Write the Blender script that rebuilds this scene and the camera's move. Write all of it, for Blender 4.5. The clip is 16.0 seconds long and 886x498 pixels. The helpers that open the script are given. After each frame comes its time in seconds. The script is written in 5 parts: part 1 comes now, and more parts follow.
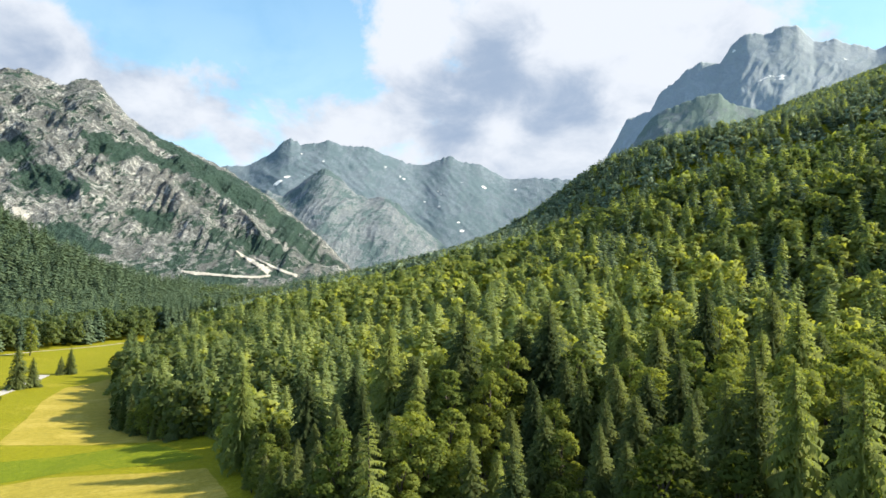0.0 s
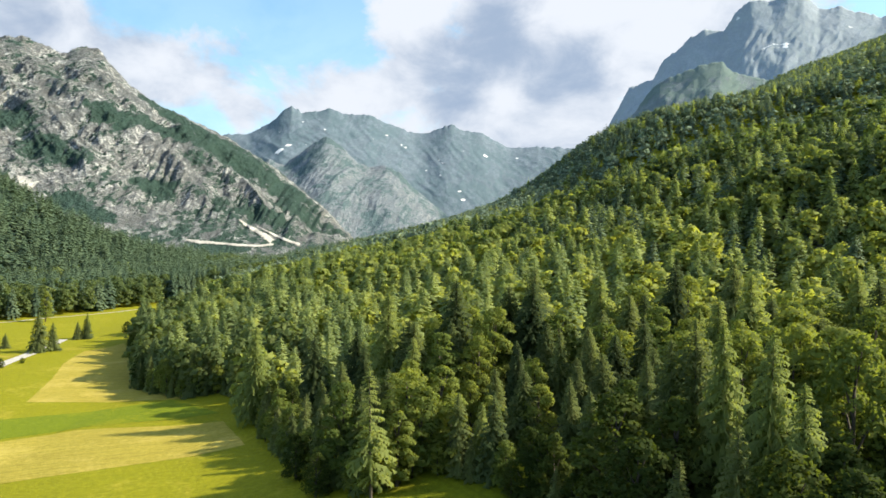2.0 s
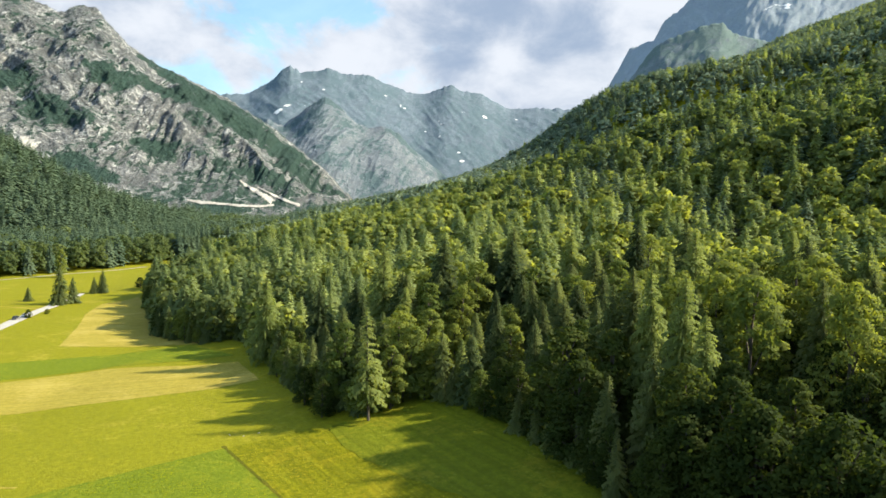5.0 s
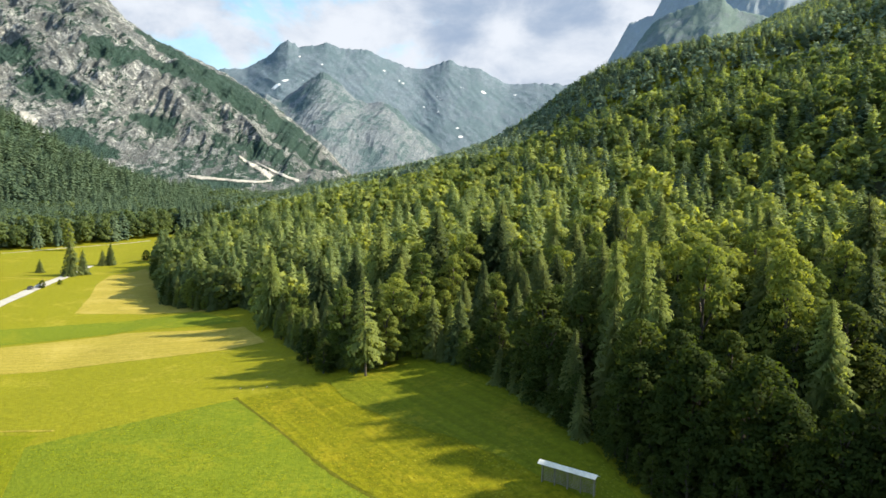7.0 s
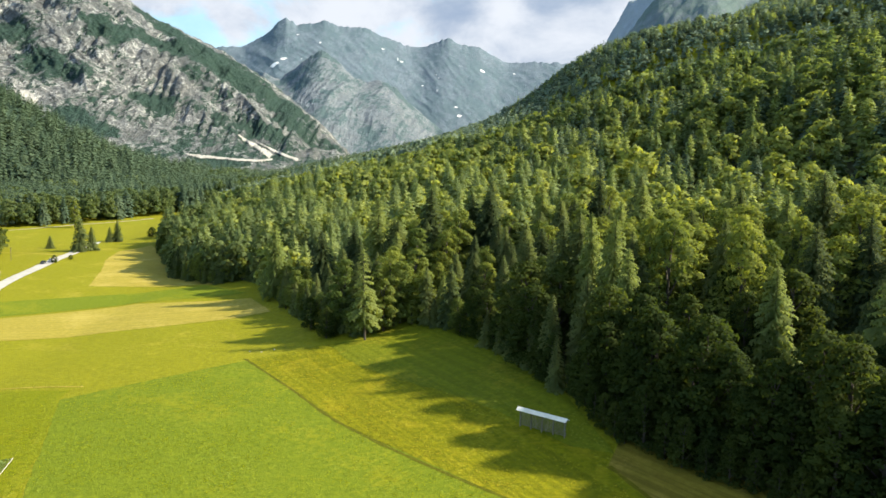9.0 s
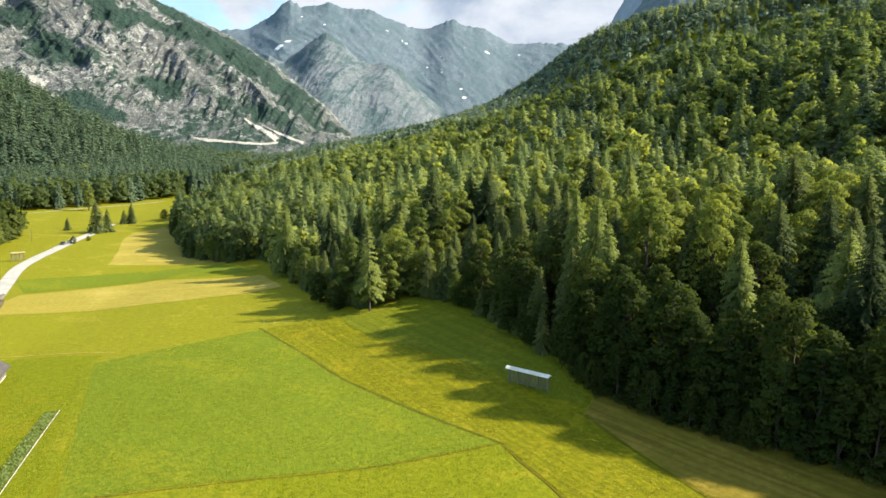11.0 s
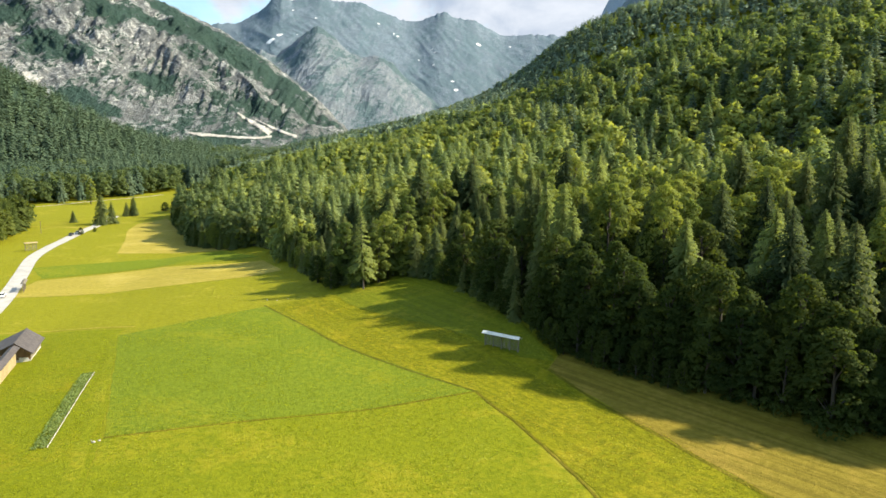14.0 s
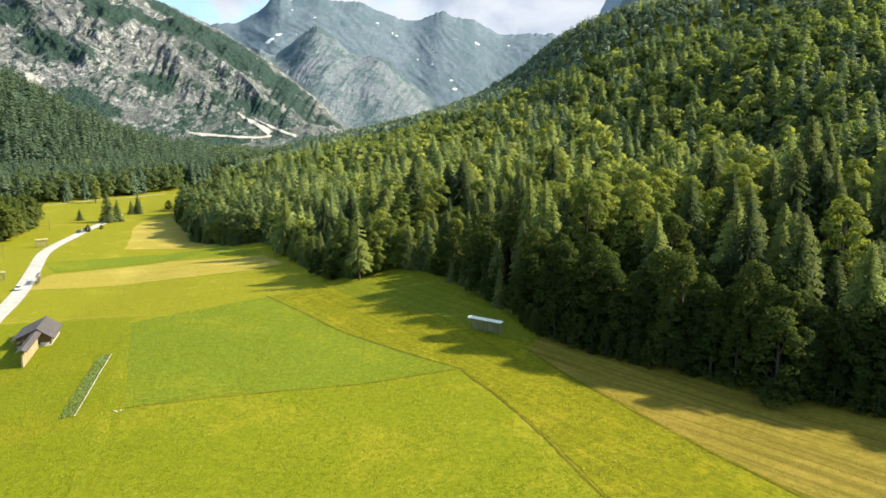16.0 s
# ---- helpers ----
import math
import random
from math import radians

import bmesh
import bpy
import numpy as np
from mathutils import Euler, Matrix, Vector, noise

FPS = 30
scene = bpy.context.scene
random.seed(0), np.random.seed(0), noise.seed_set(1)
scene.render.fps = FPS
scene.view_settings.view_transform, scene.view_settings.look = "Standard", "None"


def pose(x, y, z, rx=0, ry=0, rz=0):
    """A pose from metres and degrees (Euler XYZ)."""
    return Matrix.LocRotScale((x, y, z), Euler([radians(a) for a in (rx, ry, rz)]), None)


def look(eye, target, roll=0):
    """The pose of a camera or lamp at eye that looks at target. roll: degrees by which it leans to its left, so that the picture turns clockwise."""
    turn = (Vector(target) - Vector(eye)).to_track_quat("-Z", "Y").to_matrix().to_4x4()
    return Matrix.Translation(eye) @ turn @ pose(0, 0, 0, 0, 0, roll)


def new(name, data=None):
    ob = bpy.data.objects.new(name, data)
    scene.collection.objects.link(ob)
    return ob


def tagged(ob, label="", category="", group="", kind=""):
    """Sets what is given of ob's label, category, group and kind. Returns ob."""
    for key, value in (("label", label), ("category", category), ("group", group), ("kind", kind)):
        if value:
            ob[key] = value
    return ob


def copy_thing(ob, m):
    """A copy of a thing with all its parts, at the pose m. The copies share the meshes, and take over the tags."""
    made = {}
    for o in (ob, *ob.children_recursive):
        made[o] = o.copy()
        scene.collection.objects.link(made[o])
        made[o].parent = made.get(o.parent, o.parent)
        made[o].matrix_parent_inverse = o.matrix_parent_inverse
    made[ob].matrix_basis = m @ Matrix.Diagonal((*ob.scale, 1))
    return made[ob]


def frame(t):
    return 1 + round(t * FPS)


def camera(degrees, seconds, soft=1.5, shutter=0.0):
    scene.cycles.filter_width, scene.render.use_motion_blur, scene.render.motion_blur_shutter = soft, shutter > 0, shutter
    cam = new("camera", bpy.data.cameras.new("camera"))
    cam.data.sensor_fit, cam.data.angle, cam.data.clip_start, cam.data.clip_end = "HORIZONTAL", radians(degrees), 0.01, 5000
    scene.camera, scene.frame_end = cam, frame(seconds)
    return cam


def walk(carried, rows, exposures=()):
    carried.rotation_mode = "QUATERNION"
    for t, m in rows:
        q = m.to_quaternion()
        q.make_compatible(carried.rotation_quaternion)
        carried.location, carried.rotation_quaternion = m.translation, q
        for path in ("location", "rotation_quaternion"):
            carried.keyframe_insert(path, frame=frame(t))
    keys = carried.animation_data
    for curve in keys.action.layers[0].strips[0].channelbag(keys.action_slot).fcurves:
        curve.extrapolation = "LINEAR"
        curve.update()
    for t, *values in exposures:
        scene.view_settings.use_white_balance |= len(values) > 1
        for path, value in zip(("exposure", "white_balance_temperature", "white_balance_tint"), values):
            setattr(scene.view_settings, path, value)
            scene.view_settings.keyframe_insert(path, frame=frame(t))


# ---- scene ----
cam = camera(62.3, 16.0, 1.6)
PATH = [
    (0, (-0.469, 0.682, 45.112), (-0.253, 2.668, 45.207), 0.7),
    (0.5, (-0.368, -3.034, 45.217), (-0.152, -1.048, 45.293), 0.8),
    (1, (-0.415, -7.299, 45.41), (-0.2, -5.312, 45.463), 0.7),
    (1.5, (-0.487, -11.41, 45.613), (-0.273, -9.422, 45.645), 0.8),
    (2, (-0.429, -15.395, 45.825), (-0.216, -13.406, 45.834), 0.8),
    (2.5, (-0.477, -19.32, 45.869), (-0.265, -17.332, 45.86), 0.9),
    (3, (-0.396, -23.44, 45.923), (-0.185, -21.451, 45.894), 0.9),
    (3.5, (-0.382, -27.214, 45.778), (-0.17, -25.225, 45.733), 1.0),
    (4, (-0.297, -31.123, 45.599), (-0.084, -29.136, 45.537), 1.0),
    (6.5, (0.037, -50.252, 45.52), (0.257, -48.27, 45.374), 1.1),
    (7, (0.164, -54.1, 45.382), (0.384, -52.119, 45.22), 1.1),
    (7.5, (0.187, -57.748, 45.337), (0.409, -55.768, 45.16), 1.2),
    (8, (0.213, -61.331, 45.306), (0.438, -59.353, 45.113), 1.2),
    (8.5, (0.188, -64.785, 45.371), (0.413, -62.809, 45.165), 1.1),
    (9, (0.032, -68.535, 45.392), (0.256, -66.559, 45.174), 1.2),
    (11.5, (0.353, -86.442, 45.673), (0.558, -84.472, 45.399), 0.8),
    (12, (0.302, -89.935, 45.588), (0.509, -87.965, 45.308), 0.7),
    (12.5, (0.329, -93.322, 45.6), (0.54, -91.353, 45.315), 0.6),
    (13, (0.317, -97.073, 45.711), (0.532, -95.106, 45.424), 0.5),
    (13.5, (0.329, -100.42, 45.82), (0.55, -98.453, 45.532), 0.5),
    (14, (0.41, -103.61, 45.716), (0.635, -101.643, 45.43), 0.4),
    (14.5, (0.508, -106.899, 45.731), (0.735, -104.933, 45.444), 0.3),
    (15, (0.809, -110.866, 45.721), (1.035, -108.9, 45.434), 0.2),
    (15.5, (1.16, -114.441, 45.966), (1.385, -112.475, 45.677), 0.2),
    (16, (1.533, -117.417, 45.891), (1.758, -115.451, 45.602), 0.2),
]
walk(cam, [(t, look(e, g, r)) for t, e, g, r in PATH], exposures=[(0.0, 1.09), (6.0, 1.07), (12.0, 1.11), (16.0, 1.12)])


# ---- shape of the land ----
TOE_Y = np.array([-60.0, 0.0, 60.0, 120.0, 250.0, 400.0, 700.0, 1300.0])
TOE_X = np.array([112.0, 58.0, -4.0, -35.0, -73.4, -153.4, -186.7, -132.4])
EDGE = [(-135, 665), (-110, 600), (-90, 470), (-104, 410), (-116, 368), (-106, 330), (-84, 266), (-80, 250), (-64, 228), (-55, 221), (-44, 221), (-34, 202), (-27, 180), (-24, 160), (-9, 124),
        (2, 113), (11, 120), (22, 108), (33, 78), (36.5, 54), (39, 42), (45.4, 30.2), (54.1, 19.5), (65.2, 7.2), (82.4, -11), (120.5, -52.5), (207, -142)]
SUN_FROM = Vector((0.80, -0.08, 0.585)).normalized()


def smooth(a, b, v):
    t = np.clip((v - a) / (b - a), 0, 1)
    return t * t * (3 - 2 * t)


def hashed(ix, iy, seed):
    n = (ix * 374761393 + iy * 668265263 + seed * 1442695041).astype(np.int64) & 0x7FFFFFFF
    n = ((n ^ (n >> 13)) * 1274126177) & 0x7FFFFFFF
    return ((n ^ (n >> 16)) & 0xFFFF) / 65535.0


def value_noise(x, y, seed=0):
    ix, iy = np.floor(x).astype(np.int64), np.floor(y).astype(np.int64)
    fx, fy = x - ix, y - iy
    fx, fy = fx * fx * (3 - 2 * fx), fy * fy * (3 - 2 * fy)
    a, b = hashed(ix, iy, seed), hashed(ix + 1, iy, seed)
    c, d = hashed(ix, iy + 1, seed), hashed(ix + 1, iy + 1, seed)
    return (a + (b - a) * fx) * (1 - fy) + (c + (d - c) * fx) * fy


def fbm(x, y, octaves=4, seed=0):
    total, size = 0.0, 0.5
    for k in range(octaves):
        total = total + size * value_noise(x * 2 ** k, y * 2 ** k, seed + k * 17)
        size *= 0.5
    return total / (1 - 0.5 ** octaves)


def ridged(x, y, octaves=4, seed=0):
    total, size = 0.0, 0.5
    for k in range(octaves):
        total = total + size * (1 - np.abs(2 * value_noise(x * 2 ** k, y * 2 ** k, seed + k * 31) - 1))
        size *= 0.5
    return total / (1 - 0.5 ** octaves)


def height(x, y):
    """The ground's height: a meadow that dips towards the road, the wooded slope beside it and the rise up the valley."""
    x, y = np.asarray(x, float), np.asarray(y, float)
    left = np.maximum(-x, 0)
    z = -np.minimum(0.0005 * left ** 2 + 0.006 * left, 3.2 + 0.9 * (1 - np.exp(-left / 90)))
    z = z + 0.015 * np.clip(x, 0, 30)
    z = z + 0.010 * np.maximum(y - 180, 0) * smooth(0, 90, left + y * 0.1) + 0.03 * np.maximum(y - 650, 0)
    z = z + 0.16 * np.maximum(-x - 380, 0) * smooth(350, 700, y - 0.2 * x)
    depth = np.maximum(x - np.interp(y, TOE_Y, TOE_X), 0)
    hill = 0.298 * depth ** 2 / (depth + 68.5) + 0.165 * np.maximum(depth - 400, 0)
    hill = hill + 45 * np.exp(-((x - 310) / 110) ** 2 - ((y - 860) / 220) ** 2) - 13.7 * np.exp(-((x - 90) / 130) ** 2 - ((y - 950) / 350) ** 2)
    ring = np.hypot(x, y)
    hill = hill + (7 * np.exp(-((ring - 470) / 60) ** 2) - 42 * np.exp(-((ring - 610) / 80) ** 2)) * smooth(0.16, 0.36, x / (ring + 1))
    hill = hill - 15 * np.exp(-((x - 138) / 72) ** 2 - ((y - 140) / 68) ** 2) - 5 * np.exp(-((x - 80) / 70) ** 2 - ((y - 330) / 130) ** 2)
    hill = hill + 10 * np.exp(-((x - 205) / 55) ** 2 - ((y - 262) / 45) ** 2)
    rough = smooth(60, 220, depth)
    hill = hill + rough * (16 * (fbm(x / 130, y / 130, 3, 5) - 0.5) + 5 * (fbm(x / 35, y / 35, 2, 9) - 0.5))
    return z + hill + 0.5 * (fbm(x / 38, y / 38, 2, 3) - 0.5)


# ---- sky and sun ----
world = bpy.data.worlds.new("sky")
scene.world = world
world.use_nodes = True


class Nodes:
    """A short way to wire node trees."""

    def __init__(self, tree):
        self.tree = tree
        tree.nodes.clear()

    def add(self, kind, inputs=(), **settings):
        node = self.tree.nodes.new(kind)
        for key, value in settings.items():
            set_node(node, key, value)
        for key, value in dict(inputs).items():
            self.put(node.inputs[key], value)
        return node

    def put(self, socket, value):
        if isinstance(value, bpy.types.Node):
            value = value.outputs[0]
        if isinstance(value, bpy.types.NodeSocket):
            self.tree.links.new(value, socket)
        else:
            socket.default_value = value

    def math(self, op, a, b=0.0, clamp=False):
        return self.add("ShaderNodeMath", {0: a, 1: b}, operation=op, use_clamp=clamp).outputs[0]

    def mix(self, f, a, b, blend="MIX"):
        node = self.tree.nodes.new("ShaderNodeMix")
        node.data_type, node.blend_type = "RGBA", blend
        self.put(node.inputs[0], f), self.put(node.inputs[6], a), self.put(node.inputs[7], b)
        return node.outputs[2]

    def noise(self, vector, scale, detail=4.0, rough=0.55, distortion=0.0):
        node = self.add("ShaderNodeTexNoise", {"Scale": scale, "Detail": detail, "Roughness": rough, "Distortion": distortion})
        if vector is not None:
            self.put(node.inputs["Vector"], vector)
        return node.outputs["Fac"]

    def ramp(self, v, a, b, lo=0.0, hi=1.0):
        return self.add("ShaderNodeMapRange", {0: v, 1: a, 2: b, 3: lo, 4: hi}, interpolation_type="SMOOTHSTEP").outputs[0]

    def mapped(self, vector, scale=(1, 1, 1), rotation=(0, 0, 0), location=(0, 0, 0)):
        return self.add("ShaderNodeMapping", {"Vector": vector, "Scale": scale, "Rotation": rotation, "Location": location}).outputs[0]


def set_node(node, key, value):
    if key == "operation":
        node.operation = value
    elif key == "use_clamp":
        node.use_clamp = value
    elif key == "interpolation_type":
        node.interpolation_type = value
    elif key == "attribute_name":
        node.attribute_name = value
    elif key == "sky_type":
        node.sky_type = value


n = Nodes(world.node_tree)
sky = n.add("ShaderNodeTexSky", sky_type="NISHITA")
sky.sun_disc, sky.sun_elevation, sky.sun_rotation = False, radians(36.0), radians(95.7)
sky.air_density, sky.dust_density, sky.ozone_density = 1.0, 0.6, 1.2
way = n.add("ShaderNodeTexCoord").outputs["Generated"]
xyz = n.add("ShaderNodeSeparateXYZ", {0: way})


def heading(az, el, wide):
    """1 in the middle of a bank of cloud, falling off to 0 at its rim."""
    a, e = radians(az), radians(el)
    c = (math.sin(a) * math.cos(e), math.cos(a) * math.cos(e), math.sin(e))
    off = n.add("ShaderNodeVectorMath", {0: way, 1: c}, operation="DISTANCE").outputs["Value"]
    return n.ramp(off, radians(wide), 0.0)


body = n.noise(n.mapped(way, location=(3.1, 1.7, 0.4), scale=(1, 1, 1.5)), 3.2, 4, 0.5, 0.2)
puff = n.noise(n.mapped(way, location=(0.3, 0.2, 0.9), scale=(1, 1, 1.4)), 9.0, 9, 0.6, 0.25)
cover = n.math("ADD", n.math("MULTIPLY", body, 0.45), n.math("MULTIPLY", puff, 0.75))
for az, el, wide, gain in ((-27, 15, 9, 0.30), (-20, 14, 8, 0.30), (-13, 13, 7, 0.24), (-7, 12, 6, 0.16), (-3, 10, 6, 0.14), (3, 19.5, 5, 0.30), (3, 12, 9, 0.24), (13, 14, 11, 0.46), (17, 20, 9, 0.42), (25, 17, 12, 0.34), (15, 8.5, 6, 0.3), (-9, 20, 9, -0.20), (-17, 19, 7, -0.22), (-13, 9, 4, -0.16), (0, 15.5, 3.5, -0.16)):
    cover = n.math("ADD", cover, n.math("MULTIPLY", heading(az, el, wide), gain))
cloud = n.ramp(cover, 0.60, 0.80)
veil = n.math("MULTIPLY", n.ramp(n.math("ABSOLUTE", xyz.outputs[2]), 0.55, 0.0), 0.5)
cloud = n.math("MAXIMUM", cloud, veil)
cloud = n.math("MAXIMUM", cloud, n.math("MULTIPLY", n.ramp(xyz.outputs[2], 0.45, 0.75), 0.5))  # unseen high cloud added overhead to brighten the shadows
billow = n.noise(n.mapped(way, location=(1.3, 0.7, 0.1), scale=(1, 1, 1.5)), 9.0, 9, 0.58, 0.3)
dim = n.math("ADD", n.math("MULTIPLY", billow, 1.5), -0.30)
for az, el, wide, gain in ((9.5, 17.5, 4, 0.36), (14, 15, 7, 0.34), (19, 13.5, 6, 0.26), (12, 10.5, 9, 0.26), (5, 12.5, 6, 0.30), (-22, 13.5, 10, 0.18), (-10, 12.5, 9, 0.22), (18, 19.5, 7, -0.40), (3, 20, 5, -0.30), (3.5, 9.8, 3, -0.25), (10.5, 11.5, 2.5, -0.25)):
    dim = n.math("ADD", dim, n.math("MULTIPLY", heading(az, el, wide), gain))
grey = n.ramp(dim, 0.34, 1.05)
cloud_colour = n.mix(grey, (6.9, 7.3, 7.95, 1), (3.1, 3.95, 5.3, 1))
both = n.mix(cloud, n.mix(1.0, sky, (1.55, 2.15, 2.1, 1), "MULTIPLY"), cloud_colour)
background = n.add("ShaderNodeBackground", {0: both, 1: 0.060})
n.tree.links.new(background.outputs[0], n.add("ShaderNodeOutputWorld").inputs[0])

sun = new("sun", bpy.data.lights.new("sun", "SUN"))
sun.data.energy, sun.data.angle, sun.data.color = 5.0, radians(2.6), (1.0, 0.88, 0.65)
sun.matrix_world = look(SUN_FROM * 900, (0, 0, 0))


# ---- materials ----
def material(name):
    m = bpy.data.materials.new(name)
    m.use_nodes = True
    return m, Nodes(m.node_tree)


def finish(n, shader):
    n.tree.links.new(shader.outputs[0], n.add("ShaderNodeOutputMaterial").inputs[0])


def place(n):
    return n.add("ShaderNodeNewGeometry").outputs["Position"]


def plain(name, a, b, scale, rough=0.8, metal=0.0, bump=0.3, stretch=(1, 1, 1)):
    """A surface with two colours mottled at two scales and a fine relief."""
    m, n = material(name)
    at = n.mapped(n.add("ShaderNodeTexCoord").outputs["Object"], scale=stretch)
    coarse, fine = n.noise(at, scale, 3), n.noise(at, scale * 9, 4, 0.7)
    f = n.ramp(n.math("ADD", n.math("MULTIPLY", coarse, 0.6), n.math("MULTIPLY", fine, 0.4)), 0.35, 0.65)
    s = n.add("ShaderNodeBsdfPrincipled", {"Base Color": n.mix(f, (*a, 1), (*b, 1)), "Roughness": rough, "Metallic": metal,
              "Normal": n.add("ShaderNodeBump", {"Height": fine, "Strength": bump, "Distance": 0.05})})
    finish(n, s)
    return m


def leafy(name, a, b, spread=0.5, single=True, gloss=0.75, glow=0.48):
    """Foliage: light shines through it; every tree and every spray differs a little."""
    m, n = material(name)
    if single:
        tree = n.add("ShaderNodeObjectInfo").outputs["Random"]
    else:
        tree = n.add("ShaderNodeAttribute", attribute_name="tint").outputs["Fac"]
    spray = n.add("ShaderNodeNewGeometry").outputs["Random Per Island"]
    f = n.math("ADD", n.math("MULTIPLY", tree, 1 - spread * 0.5), n.math("MULTIPLY", spray, spread * 0.5))
    colour = n.mix(f, (*a, 1), (*b, 1))
    fine = n.noise(place(n), 0.55, 4, 0.65)
    colour = n.mix(1.0, colour, n.mix(n.ramp(fine, 0.3, 0.7), (0.78, 0.82, 0.8, 1), (1.18, 1.16, 1.0, 1)), "MULTIPLY")
    front = n.add("ShaderNodeBsdfPrincipled", {"Base Color": colour, "Roughness": gloss, "Specular IOR Level": 0.08})
    back = n.add("ShaderNodeBsdfTranslucent", {0: n.mix(1.0, colour, (1.55, 1.5, 0.66, 1), "MULTIPLY")})
    finish(n, n.add("ShaderNodeMixShader", {0: glow, 1: front.outputs[0], 2: back.outputs[0]}))
    return m


def grassy(name, dark, light, dry, dryness=0.5, rows=0.0, turn=0.0, patch=0.05, tufty=0.5):
    """Meadow: greens mottled at three scales, drier spots, and mowing lines where it was cut."""
    dark, light, dry = [[c * k for c, k in zip(colour, (0.895, 0.895, 0.75))] for colour in (dark, light, dry)]
    m, n = material(name)
    at = place(n)
    big, mid, fine = n.noise(at, patch, 4, 0.6, 0.3), n.noise(at, 0.8, 5, 0.65), n.noise(at, 5.0, 5, 0.75)
    f = n.math("ADD", n.math("MULTIPLY", mid, 0.55), n.math("MULTIPLY", fine, 0.45))
    colour = n.mix(n.ramp(f, 0.34, 0.66), (*dark, 1), (*light, 1))
    spots = n.ramp(n.math("ADD", big, n.math("MULTIPLY", n.math("SUBTRACT", mid, 0.5), 0.5)), 0.62 - 0.25 * dryness, 0.82 - 0.2 * dryness)
    colour = n.mix(spots, colour, (*dry, 1))
    high = n.math("ADD", n.math("MULTIPLY", fine, 0.6), mid)
    if rows:
        lines = n.noise(n.mapped(n.mapped(at, rotation=(0, 0, radians(turn))), scale=(0.9, 0.012, 1)), 1.0, 3, 0.6)
        colour = n.mix(n.math("MULTIPLY", n.ramp(lines, 0.42, 0.62), rows), colour, (*[c * 0.62 for c in dark], 1))
        high = n.math("ADD", high, lines)
    where = n.ramp(n.noise(at, 0.09, 3, 0.6), 0.40, 0.62)
    flecks = n.math("MULTIPLY", n.ramp(n.noise(at, 1.9, 3, 0.6), 0.585, 0.66), where)
    colour = n.mix(n.math("MULTIPLY", flecks, 0.6 * tufty), colour, (*[min(1, c * 1.5 + 0.03) for c in light], 1))
    tufts = n.ramp(n.noise(n.mapped(at, location=(7, 3, 1)), 1.5, 3, 0.65), 0.58, 0.68)
    colour = n.mix(n.math("MULTIPLY", tufts, 0.28 * tufty), colour, (*[c * 0.55 for c in dark], 1))
    high = n.math("SUBTRACT", n.math("ADD", high, flecks), n.math("MULTIPLY", tufts, 0.3))
    s = n.add("ShaderNodeBsdfPrincipled", {"Base Color": colour, "Roughness": 0.85, "Specular IOR Level": 0.09,
              "Normal": n.add("ShaderNodeBump", {"Height": high, "Strength": 0.55, "Distance": 0.35})})
    finish(n, s)
    return m


